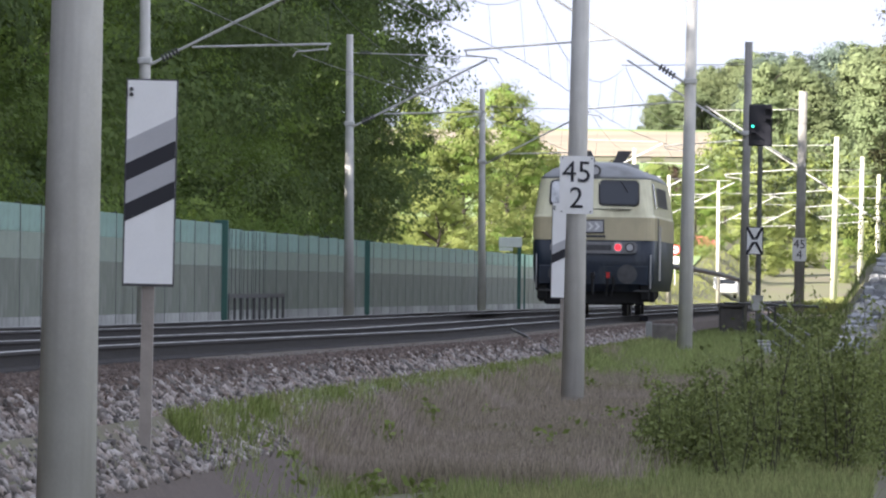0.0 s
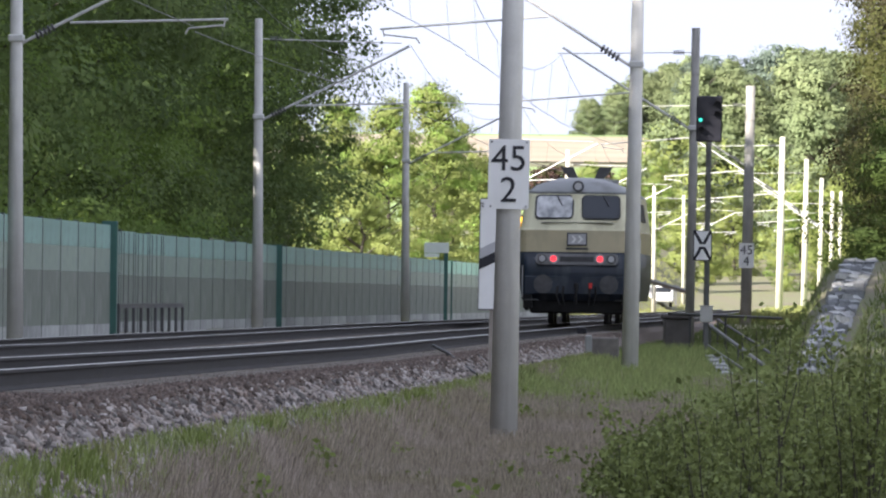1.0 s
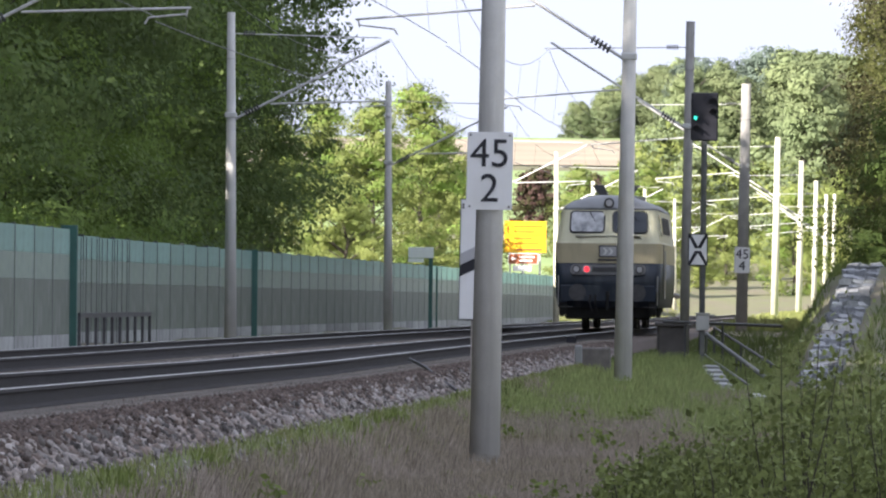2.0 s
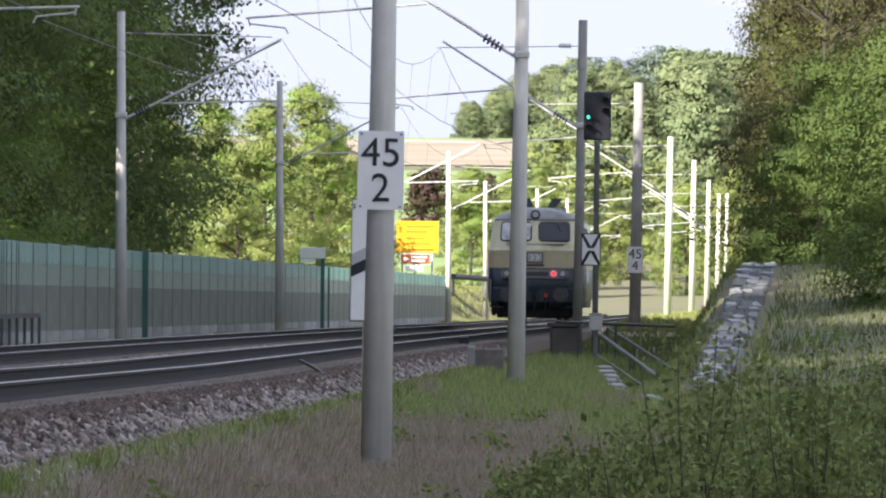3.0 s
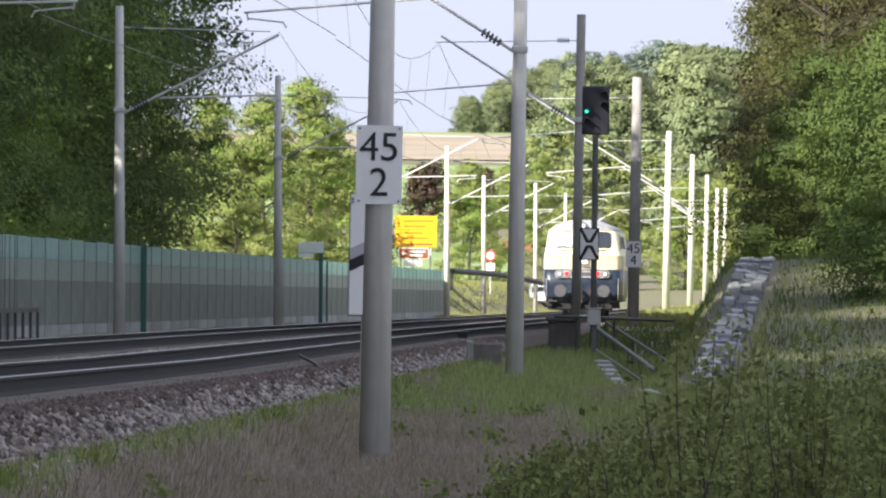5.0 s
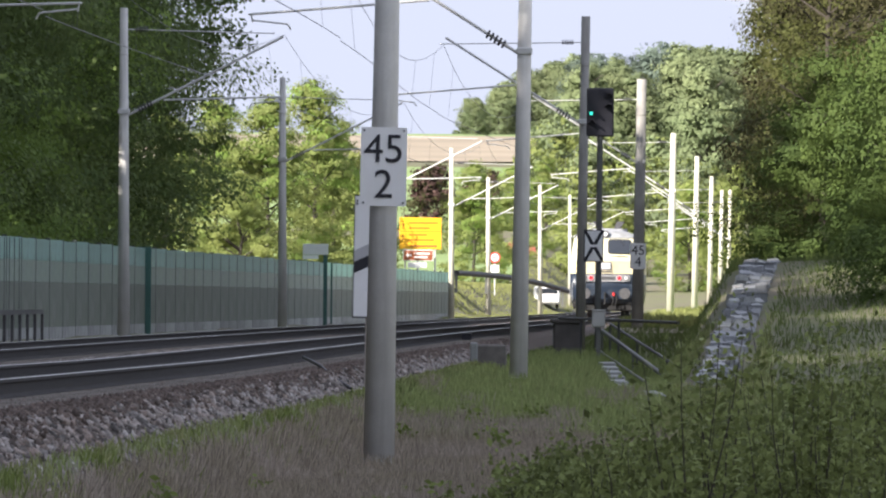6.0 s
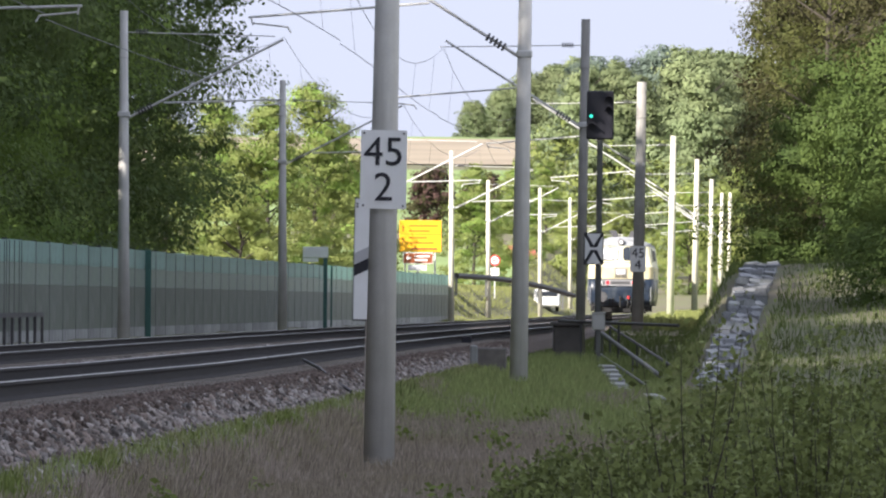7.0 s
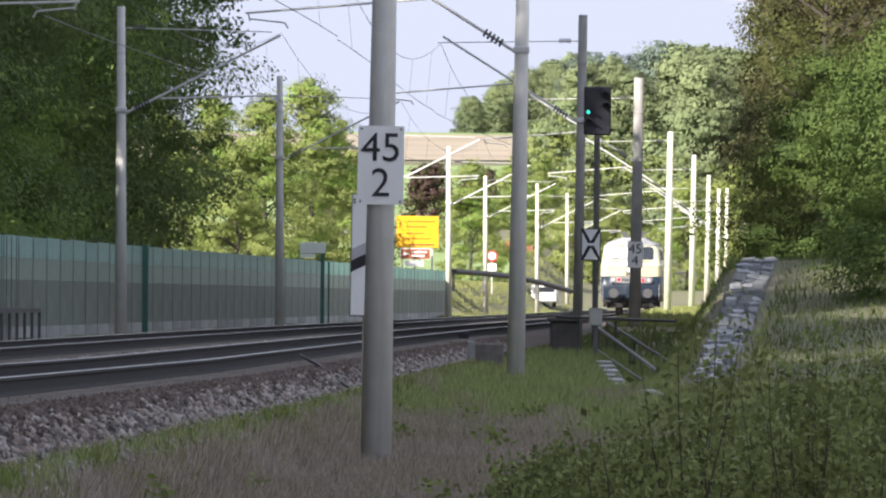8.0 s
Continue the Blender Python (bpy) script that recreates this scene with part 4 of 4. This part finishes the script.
# ---- signal, cabinet and railings beside the line ----
def make_signal():
    d, x = 226.0, 3.53
    z0 = ground_z(x - row_x(d), d) - 0.2
    s = thing("signal", "black colour-light signal showing green on a thin post", "signal", pose(x, d, 0, 0, 0.2, -1))
    part("post", tube(bmesh.new(), (0, 0.08, z0), (0, 0.08, 5.4), 0.075, 0.07, 12), RAILING, s)
    head = part("signal_head", boxed(-0.33, 0.33, -0.02, 0.06, 4.72, 5.9, bevel=0.03), BLACK, s)
    part("lamp_box", boxed(-0.26, 0.26, 0.06, 0.3, 4.8, 5.8, bevel=0.03), STEEL_DARK, head)
    for lx, lz, mt in ((-0.22, 5.28, GREEN_LAMP), (0.20, 5.68, BLACK), (-0.2, 5.02, BLACK), (0.2, 5.42, BLACK)):
        part("lamp", tube(bmesh.new(), (lx, -0.03, lz), (lx, -0.02, lz), 0.045, None, 16), mt, head, "lit green lamp" if mt is GREEN_LAMP else "")
        bm = bmesh.new()
        n = 10
        for k in range(n):
            a0, a1 = math.pi * k / n, math.pi * (k + 1) / n
            vs = [bm.verts.new(p) for p in ((lx + 0.1 * math.cos(a0), -0.02, lz + 0.1 * math.sin(a0)), (lx + 0.1 * math.cos(a1), -0.02, lz + 0.1 * math.sin(a1)), (lx + 0.1 * math.cos(a1), -0.25, lz + 0.1 * math.sin(a1)), (lx + 0.1 * math.cos(a0), -0.25, lz + 0.1 * math.sin(a0)))]
            bm.faces.new(vs)
        bmesh.ops.remove_doubles(bm, verts=bm.verts[:], dist=0.001)
        bmesh.ops.solidify(bm, geom=bm.faces[:], thickness=0.01)
        part("hood", bm, BLACK, head)
    # black and white board with two wedges
    b = part("board", boxed(-0.36, 0.12, -0.05, -0.03, 1.68, 2.46), BLACK, s, "white board with a black cross of two wedges")
    cx, cz = -0.12, 2.07
    part("white_field", boxed(cx - 0.215, cx + 0.215, -0.056, -0.051, cz - 0.365, cz + 0.365), WHITE, b)
    for sz in (1, -1):
        for sx in (1, -1):
            pts = [(0, 0.03), (0.075, 0.03), (0.215, 0.30), (0.215, 0.365), (0.17, 0.365), (0, 0.075)]
            part("wedge_stroke", prism(bmesh.new(), [(cx + sx * px, cz + sz * pz) for px, pz in pts], -0.060, -0.0565), BLACK, b)
    c = thing("cable_cabinet", "small pale grey trackside cabinet on a post", "cabinet", pose(3.36, 214, 0.12))
    part("housing", boxed(-0.15, 0.15, -0.1, 0.1, 0.02, 0.40, bevel=0.02), PALE_BOX, c)
    part("leg", boxed(-0.05, 0.05, -0.05, 0.05, -1.0, 0.02), RAILING, c)
    part("lid", boxed(-0.17, 0.17, -0.12, 0.12, 0.40, 0.43), PALE_BOX, c)


make_signal()


def make_headwall():
    # concrete headwall with a steel railing over a culvert, its steps going down
    w = thing("culvert_headwall", "weathered concrete headwall beside the track", "wall", pose(2.75, 224, 0))
    part("slab", boxed(-0.30, 0.34, -0.15, 3.0, -1.2, 0.20, bevel=0.03), HEADWALL, w)
    part("coping", boxed(-0.36, 0.40, -0.22, 3.0, 0.20, 0.30, bevel=0.02), HEADWALL, w)
    b = thing("concrete_block", "low weathered concrete block at the ballast edge", "block", pose(0.72, 180, 0))
    part("body", boxed(-0.30, 0.34, 0, 1.6, -0.8, -0.10, bevel=0.03), CONCRETE_BLOCK, b)
    part("cap", boxed(-0.36, -0.22, -0.06, 1.6, -0.8, -0.06, bevel=0.02), PLINTH, b)
    # inclined handrails down the bank
    for x0, y0, z0, x1, y1, z1, n, rr, mt in ((3.80, 224, 0.19, 5.08, 190, -0.86, 4, 0.03, STEEL_DARK), (3.58, 222, 0.03, 4.42, 190, -0.82, 3, 0.05, RAILING), (3.41, 220, -0.39, 4.08, 188, -0.98, 3, 0.03, RAILING)):
        t = thing("handrail", "dark tubular steel handrail down to the ditch" if mt is STEEL_DARK else "grey tubular steel handrail down to the ditch", "railing", None, "handrails")
        part("rail", tube(bmesh.new(), (x0, y0, z0), (x1, y1, z1), rr, None, 8), mt, t)
        for k in range(n):
            p = Vector((x0, y0, z0)).lerp(Vector((x1, y1, z1)), k / (n - 1))
            part("upright", tube(bmesh.new(), p, p - Vector((0, 0, 0.8)), 0.025, None, 8), mt, t)
    t = thing("railing", "dark steel pipe railing on the headwall", "railing")
    part("top_rail", tube(bmesh.new(), (2.55, 222, 0.32), (5.2, 214, 0.26), 0.035, None, 8), STEEL_DARK, t)
    for x, y in ((3.05, 220.5), (3.9, 218)):
        part("upright", tube(bmesh.new(), (x, y, -1.0), (x, y, 0.31), 0.03, None, 8), STEEL_DARK, t)
    # paved gutter at the foot of the handrails
    g = thing("paved_gutter", "pale concrete gutter running down the ditch", "gutter", None, kind="structure")
    for k in range(14):
        y = 205 - 3.9 * k
        x = 3.38 - 0.006 * k
        part("slab", boxed(x - 0.17, x + 0.17, y - 3.8, y, -1.7, ground_z(x - row_x(y), y) + 0.14, bevel=0.02), PLINTH, g)


make_headwall()


def make_chute():
    """A stepped chute of pale slabs down the bank."""
    t = thing("stone_chute", "stepped chute of pale grey stone slabs set in the bank", "chute", kind="structure")
    rng = np.random.default_rng(61)
    shapes = []
    for k in range(6):
        bm = boxed(-0.5, 0.5, -0.5, 0.5, -0.5, 0.5)
        for v in bm.verts:
            v.co += Vector((rng.uniform(-0.08, 0.08), rng.uniform(-0.08, 0.08), rng.uniform(-0.12, 0.12)))
        me = bpy.data.meshes.new("stone")
        bm.to_mesh(me)
        bm.free()
        me.materials.append(CHUTE_STONE if k < 5 else PLINTH)
        shapes.append(me)
    rows = 46
    for i in range(rows):
        f = i / (rows - 1)
        d = 166 + 46 * f
        xc = 4.65 + 2.4 * f
        zc = ground_z(xc - row_x(d), d) - 0.03 + 0.07 * (1 - f * 5 % 1)
        for c in range(3):
            lip = f * 5 % 1 < 0.09
            o = new("stone", shapes[5 if lip else int(rng.integers(0, 5))])
            o.parent = t
            o.matrix_local = pose(xc + (c - 1) * (0.21 + 0.05 * f), d, zc + rng.uniform(-0.03, 0.03), rng.uniform(-4, 4), rng.uniform(-8, 8), rng.uniform(-8, 8)) @ Matrix.Diagonal((0.20 + 0.05 * f, 0.98, 0.16, 1))


make_chute()


# ---- road side, far signs, far fields ----
def flat_sheet(name, d0, d1, r0, r1, mat, label, lift=0.13):
    ds = np.linspace(d0, d1, 14)
    rs = np.linspace(r0, r1, 14)
    vs = [(row_x(d) + r, d, ground_z(r, d) + lift) for d in ds for r in rs]
    fs = [(i * 14 + j, i * 14 + j + 1, i * 14 + j + 15, i * 14 + j + 14) for i in range(13) for j in range(13)]
    o = new(name, mesh_from(name, vs, fs, mat, True))
    return tagged(o, label, "field", kind="structure")


flat_sheet("field", 990, 1118, -80, -19, FIELD_TAN, "pale tan ploughed field on the hillside")
flat_sheet("field", 1118, 1129, -80, -10, FIELD_GREEN, "green strip along the top of the hill")
flat_sheet("field", 760, 965, -70, -14, FIELD_GREEN, "bright green field below the hill")
flat_sheet("field", 590, 720, -60, -15, FIELD_GREEN, "bright green field below the hill")


flat_sheet("field", 470, 730, 2.5, 45, FIELD_GREEN, "bright green field below the hill", 0.12)
flat_sheet("field", 336, 470, -0.6, 2.2, FIELD_GREEN, "bright green grass strip beside the far line", 0.1)
flat_sheet("path", 283, 332, -0.4, 1.8, SAND, "pale sandy service path beside the line", 0.05)


def make_far_signs():
    s = thing("direction_sign", "large yellow road direction sign with dark lettering bars", "sign", pose(-1.74, 500, 0, 0, 0, 4))
    part("panel", boxed(-1.13, 1.13, -0.03, 0.03, 3.26, 4.95, bevel=0.01), YELLOW, s)
    for k, (z, x0, x1) in enumerate(((4.66, -0.62, 0.95), (4.38, -0.62, 0.5), (4.02, -0.62, 0.35), (3.74, -0.62, 0.72), (3.42, -0.5, 0.9))):
        part("lettering_bar", boxed(x0, x1, -0.036, -0.031, z - 0.045, z + 0.045), SIGN_TEXT if k < 4 else BROWN, s)
    part("divider", boxed(-1.1, 1.1, -0.036, -0.031, 4.19, 4.215), SIGN_TEXT, s)
    for zz in (4.5, 3.86):
        part("arrow", prism(bmesh.new(), [(-0.98, zz - 0.16), (-0.9, zz - 0.16), (-0.9, zz + 0.05), (-0.82, zz + 0.05), (-0.94, zz + 0.2), (-1.06, zz + 0.05), (-0.98, zz + 0.05)], -0.037, -0.031), SIGN_TEXT, s)
    for x in (-0.8, 0.8):
        part("post", tube(bmesh.new(), (x, 0.08, 0.8), (x, 0.08, 4.8), 0.05, None, 8), STEEL, s)
    b = thing("tourist_sign", "brown road sign with white arrow and lettering bars", "sign", pose(-1.85, 499.6, 0, 0, 0, 4))
    part("panel", boxed(-0.81, 0.81, -0.02, 0.02, 2.62, 3.22, bevel=0.01), WHITE_PAINT, b)
    part("field", boxed(-0.77, 0.77, -0.028, -0.021, 2.66, 3.18), BROWN, b)
    part("arrow", prism(bmesh.new(), [(-0.66, 2.92), (-0.52, 3.06), (-0.52, 2.96), (-0.36, 2.96), (-0.36, 2.88), (-0.52, 2.88), (-0.52, 2.78)], -0.034, -0.029), WHITE_PAINT, b)
    for z, x0, x1 in ((3.02, -0.2, 0.62), (2.82, -0.2, 0.5)):
        part("lettering_bar", boxed(x0, x1, -0.034, -0.029, z - 0.05, z + 0.05), WHITE_PAINT, b)
    part("lower_panel", boxed(-0.55, 0.45, -0.02, 0.02, 2.26, 2.56), WHITE_PAINT, b)
    part("post", tube(bmesh.new(), (0, 0.08, 0.8), (0, 0.08, 3.0), 0.05, None, 8), STEEL, b)
    r = thing("road_sign", "round red and white road sign on a post", "sign", pose(2.36, 520, 0))
    part("disc", tube(bmesh.new(), (0, -0.02, 2.92), (0, 0, 2.92), 0.31, None, 24), RED, r)
    part("disc_centre", tube(bmesh.new(), (0, -0.03, 2.92), (0, -0.021, 2.92), 0.22, None, 24), WHITE_PAINT, r)
    part("disc_bar", boxed(-0.15, 0.15, -0.036, -0.031, 2.89, 2.96), RED, r)
    part("plate", boxed(-0.24, 0.24, -0.02, 0.0, 2.08, 2.5), WHITE_PAINT, r)
    part("post", tube(bmesh.new(), (0, 0.04, 0.8), (0, 0.04, 3.0), 0.035, None, 8), STEEL, r)
    g = thing("trackside_board", "pale green board on a post behind the barrier", "sign", pose(-4.85, 330, 0))
    part("board", boxed(-0.45, 0.45, -0.02, 0.02, 2.22, 2.60, bevel=0.01), BOARD_GREEN, g)
    part("post", boxed(0.28, 0.42, 0.02, 0.10, -0.3, 2.4), WALL_POST, g)
    part("lower_board", boxed(-0.45, 0.1, -0.02, 0.02, 2.06, 2.2), BOARD_GREEN, g)
    # guard rail along the road
    t = thing("guard_rail", "dark steel guard rail along the road", "guard rail")
    pts = [Vector((0.2 + 7.2 * f, 478 + 90 * f, 1.95 - 0.95 * f + 0.25 * math.sin(math.pi * f))) for f in np.linspace(0, 1, 10)]
    part("beam", polytube(pts, 0.16, 6), RUBBER, t)
    for p in pts[::2]:
        part("post", boxed(p.x - 0.06, p.x + 0.06, p.y, p.y + 0.1, p.z - 1.0, p.z), RAILING, t)
    h = thing("red_shed", "low shed with a dull red roof far off", "shed", pose(5.1, 700, 3.3))
    part("wall", boxed(-1.1, 1.1, 0, 3, -0.6, 0.6), PALE_BOX, h)
    part("roof", prism(bmesh.new(), [(-1.25, 0.55), (1.25, 0.55), (1.0, 1.45), (-1.0, 1.45)], -0.2, 3.2), ROOF_TILE, h)
    h = thing("white_van", "white van parked beyond the guard rail", "van", pose(row_x(640) - 12.1, 640, ground_z(-12.1, 640)))
    part("body", boxed(-0.9, 0.9, 0, 4.4, 0.3, 1.5, bevel=0.12), WHITE_PAINT, h)
    part("rear_window", boxed(-0.7, 0.7, -0.02, 0.02, 1.0, 1.35), SKYGLASS, h)
    for x in (-0.7, 0.7):
        for y in (0.8, 3.5):
            part("wheel", tube(bmesh.new(), (x - 0.1, y, 0.3), (x + 0.1, y, 0.3), 0.32, None, 14), SOOT, h)


make_far_signs()


def make_copper_trees():
    me = tree_meshes(71, 7, 3.2, [LEAF_RED, LEAF_OLIVE], 6000, 0.2, 0.2, 0.0, 80, 1.0)
    for i, (u, v, d, s) in enumerate([(735, 345, 780, 0.66), (757, 340, 800, 0.62), (825, 345, 800, 0.55), (850, 355, 820, 0.5)]):
        x = (u - 784) / 16500 * d
        plant_tree(me, pose(x, d, ground_z(x - row_x(d), d) - 0.3, 0, 0, 70 * i) @ Matrix.Scale(s, 4), "dull reddish brown tree below the hill field", group="reddish trees")
    # half of these crowns take the haze-tinted hill leaves
    green = tree_meshes(72, 9, 4.4, [LEAF_HILL_HAZE, LEAF_LIGHT], 9000, 0.2, 0.2, 0.0, 90, 1.3)
    for i, (u, d, s) in enumerate([(1020, 760, 0.9), (1065, 780, 1.0), (1110, 800, 0.95), (1150, 790, 1.0), (1190, 760, 0.9), (950, 840, 0.8), (985, 820, 0.9), (1225, 740, 0.9), (810, 700, 0.55), (905, 760, 0.6)]):
        x = (u - 784) / 16500 * d
        plant_tree(green, pose(x, d, ground_z(x - row_x(d), d) - 0.3, 0, 0, 70 * i) @ Matrix.Scale(s, 4), "sunlit yellow-green tree below the hill wood", group="trees below the hill")


make_copper_trees()


# ---- verge: cable, grass, stones, sleepers ----
def make_cable():
    t = thing("cable", "black cable lying across the ballast slope", "cable")
    pts = [(-2.07, 130, -0.02), (-1.8, 127.5, -0.12), (-1.55, 125, -0.27), (-1.32, 123, -0.385)]
    part("sheath", polytube([Vector((p[0], p[1], p[2])) for p in pts], 0.022, 6), BLACK, t)


make_cable()


def make_track_box():
    t = thing("track_box", "small dark steel box clamped beside the rail", "box", pose(row_x(212) - 2.36, 212, rail_z(212) - 0.17))
    part("housing", boxed(-0.11, 0.11, -0.25, 0.25, -0.06, 0.14, bevel=0.02), BLACK, t)
    part("lid", boxed(-0.12, 0.12, -0.26, 0.26, 0.141, 0.16, bevel=0.005), STEEL_DARK, t)
    part("foot", boxed(-0.08, 0.08, -0.2, 0.2, -0.12, -0.061), STEEL_DARK, t)


make_track_box()


def dryness(r, d):
    """How far the brown flowering grass takes over from the green."""
    edge = 0.45 * noise.noise((7.0, d * 0.3, 1.0))
    k = smooth(-1.3 + edge, -0.75 + edge, r) * (1 - smooth(1.2, 2.2, r)) * (1 - smooth(112, 134, d))
    return k + 0.7 * noise.noise((r * 0.8, d * 0.12, 3.0)) + 0.6 * noise.noise((r * 1.6, d * 0.4, 5.0)) - 0.2


def blades(rng, n, dr, rr, h, w, mat, name, label, want=None):
    """Grass blades: narrow bent quads, thinned by want(r, d) where it is given."""
    out = []
    while len(out) < n:
        d = dr[0] + (dr[1] - dr[0]) * rng.uniform() ** 1.3
        r = rng.uniform(*rr)
        if want and want(r, d) + rng.uniform(-0.3, 0.3) < 0.3:
            continue
        x, z = row_x(d) + r, ground_z(r, d) - 0.04
        if 160 < d < 214 and abs(x - (4.65 + 2.4 * (d - 166) / 46)) < 0.6 or 148 < d < 206 and abs(x - 3.34) < 0.22:
            continue
        hh = h * rng.uniform(0.45, 1.15) * (0.35 + 0.65 * smooth(-1.25, -0.5, r))
        a = rng.uniform(0, 6.28)
        lean = hh * rng.uniform(0.05, 0.6)
        dx, dy = math.cos(a) * lean, math.sin(a) * lean
        ww = w * rng.uniform(0.6, 1.3)
        out.append(((x - ww, d, z), (x + ww, d, z), (x + dx + ww * 0.3, d + dy, z + hh), (x + dx - ww * 0.3, d + dy, z + hh)))
    o = new(name, quads_mesh(name, np.array(out), mat))
    return tagged(o, label, "grass", kind="stuff")


def make_grass():
    rng = np.random.default_rng(81)
    blades(rng, 90000, (40, 190), (-1.25, 4.5), 0.26, 0.006, GRASS, "grass", "green meadow grass on the verge", lambda r, d: 0.75 - dryness(r, d))
    blades(rng, 115000, (50, 150), (-1.0, 3.0), 0.36, 0.006, GRASS_DRY, "dry_grass", "purple-brown flowering grass heads on the verge", dryness)
    blades(rng, 42000, (120, 340), (-1.2, 8.5), 0.22, 0.012, GRASS_BANK, "bank_grass", "green grass on the bank beside the line")
    blades(rng, 24000, (114, 225), (-0.9, 2.7), 0.32, 0.008, GRASS_LUSH_LIT, "tall_grass", "tall lush green grass beside the ditch, lightened as if sunlit")
    blades(rng, 5000, (40, 130), (-1.15, 0.2), 0.26, 0.012, WEED, "weeds", "bright green weeds at the ballast edge", lambda r, d: 2.2 * noise.noise((r * 1.1, d * 0.25, 9.0)) - 0.2)
    blades(rng, 16000, (440, 700), (-17, -10.5), 0.4, 0.035, GRASS_PALE, "road_bank_grass", "sunlit pale grass on the road bank")
    blades(rng, 26000, (300, 640), (-1.0, 12), 0.4, 0.04, GRASS_PALE, "far_verge_grass", "sunlit pale grass on the far verge")


def make_herbs():
    """Leafy weeds standing above the grass."""
    rng = np.random.default_rng(84)
    for i in range(24):
        d = rng.uniform(42, 128)
        r = rng.uniform(-0.8, 1.4)
        h = rng.uniform(0.25, 0.55)
        t = thing("weed", "leafy bright green weed in the grass", "plant", pose(row_x(d) + r, d, ground_z(r, d) - 0.03), "weeds in the verge")
        pts = [Vector((rng.normal() * 0.02 * s, rng.normal() * 0.02 * s, h * s / 3)) for s in range(4)]
        part("stem", polytube(pts, [0.008, 0.007, 0.005, 0.003], 4), WEED, t)
        cs = np.array([tuple(pts[int(rng.integers(0, 3))].lerp(pts[3], rng.uniform(0, 1)) + Vector((rng.normal() * 0.09, rng.normal() * 0.09, rng.normal() * 0.03))) for _ in range(46)])
        c = new("leaves", quads_mesh("leaves", leaf_quads(rng, cs, 0.04), WEED))
        c.parent = t


make_herbs()
make_grass()


def make_stones():
    """Ballast stones on the near slope, joined."""
    rng = np.random.default_rng(91)
    base = np.array([(1, 0, 0), (-1, 0, 0), (0, 1, 0), (0, -1, 0), (0, 0, 1), (0, 0, -1)], float)
    faces = np.array([(0, 2, 4), (2, 1, 4), (1, 3, 4), (3, 0, 4), (2, 0, 5), (1, 2, 5), (3, 1, 5), (0, 3, 5)])
    n = 64000
    d = 10 + 215 * rng.uniform(size=n) ** 1.5
    r = rng.uniform(-2.5, -0.8, n)
    far = rng.uniform(size=n) < 0.2
    r[far] = rng.uniform(-5.9, -4.7, far.sum())
    prof_r = (-9, -1.9, -1.62, -1.1, -0.75)
    prof_z = (-0.20, -0.2, -0.24, -0.62, -0.98)
    z = np.interp(r, prof_r, prof_z) + np.where(far, 0.02, 0)
    x = np.array([row_x(a) for a in d]) + r
    zz = z + np.array([rail_z(a) for a in d])
    size = np.where(r > -1.6, rng.uniform(0.026, 0.058, n), rng.uniform(0.022, 0.045, n))
    vs = base[None] * rng.uniform(0.6, 1.25, (n, 6, 1)) * size[:, None, None]
    ax = rng.normal(size=(n, 3))
    ax /= np.linalg.norm(ax, axis=1, keepdims=True)
    an = rng.uniform(0, 6.28, n)
    c, s = np.cos(an)[:, None, None], np.sin(an)[:, None, None]
    k = ax[:, None, :]
    vs = vs * c + np.cross(np.broadcast_to(k, vs.shape), vs) * s + k * (vs * k).sum(2, keepdims=True) * (1 - c)
    vs += np.stack([x, d, zz], 1)[:, None, :]
    rusty = (r < -1.55 + 0.1 * rng.normal(size=n)) & ~far
    for keep, mt, label in ((~rusty, STONE, "loose grey crushed ballast stones on the slope"), (rusty, STONE_RUST, "fine rust-brown ballast along the rail")):
        vk = vs[keep]
        c = len(vk)
        idx = (faces[None] + (np.arange(c) * 6)[:, None, None]).reshape(-1, 3)
        me = bpy.data.meshes.new("ballast_stones")
        me.vertices.add(c * 6)
        me.vertices.foreach_set("co", vk.astype(np.float32).ravel())
        m = len(idx)
        me.loops.add(m * 3)
        me.loops.foreach_set("vertex_index", idx.astype(np.int32).ravel())
        me.polygons.add(m)
        me.polygons.foreach_set("loop_start", np.arange(0, m * 3, 3, dtype=np.int32))
        me.polygons.foreach_set("loop_total", np.full(m, 3, dtype=np.int32))
        me.update(calc_edges=True)
        me.materials.append(mt)
        tagged(new("ballast_stones", me), label, "ballast", kind="stuff")


make_stones()


def make_sleepers():
    me = bpy.data.meshes.new("sleeper")
    bm = boxed(-1.3, 1.3, -0.13, 0.13, -0.38, -0.165, bevel=0.02)
    bm.to_mesh(me)
    bm.free()
    me.materials.append(SLEEPER)
    tracks = [o for o in bpy.data.objects if o.name.startswith("railway_track")]
    for t, r in zip(sorted(tracks, key=lambda o: o.name), (-3.3, -7.3)):
        for k in range(290):
            d = 60 + 0.6 * k
            o = new("sleeper", me)
            o.parent = t
            o.matrix_local = at(r, d, rail_z(d))


make_sleepers()


# ---- what moves ----
def motions():
    rows = []
    for k in range(17):
        t = k * 0.5
        d = 201 + 35.0 * t
        rows.append((t, pose(row_x(d + 8) - 3.3 - 8 * math.sin(radians(row_turn(d + 8))), d, rail_z(d), 0, 0, -row_turn(d + 8))))
    walk(loco, rows)


motions()
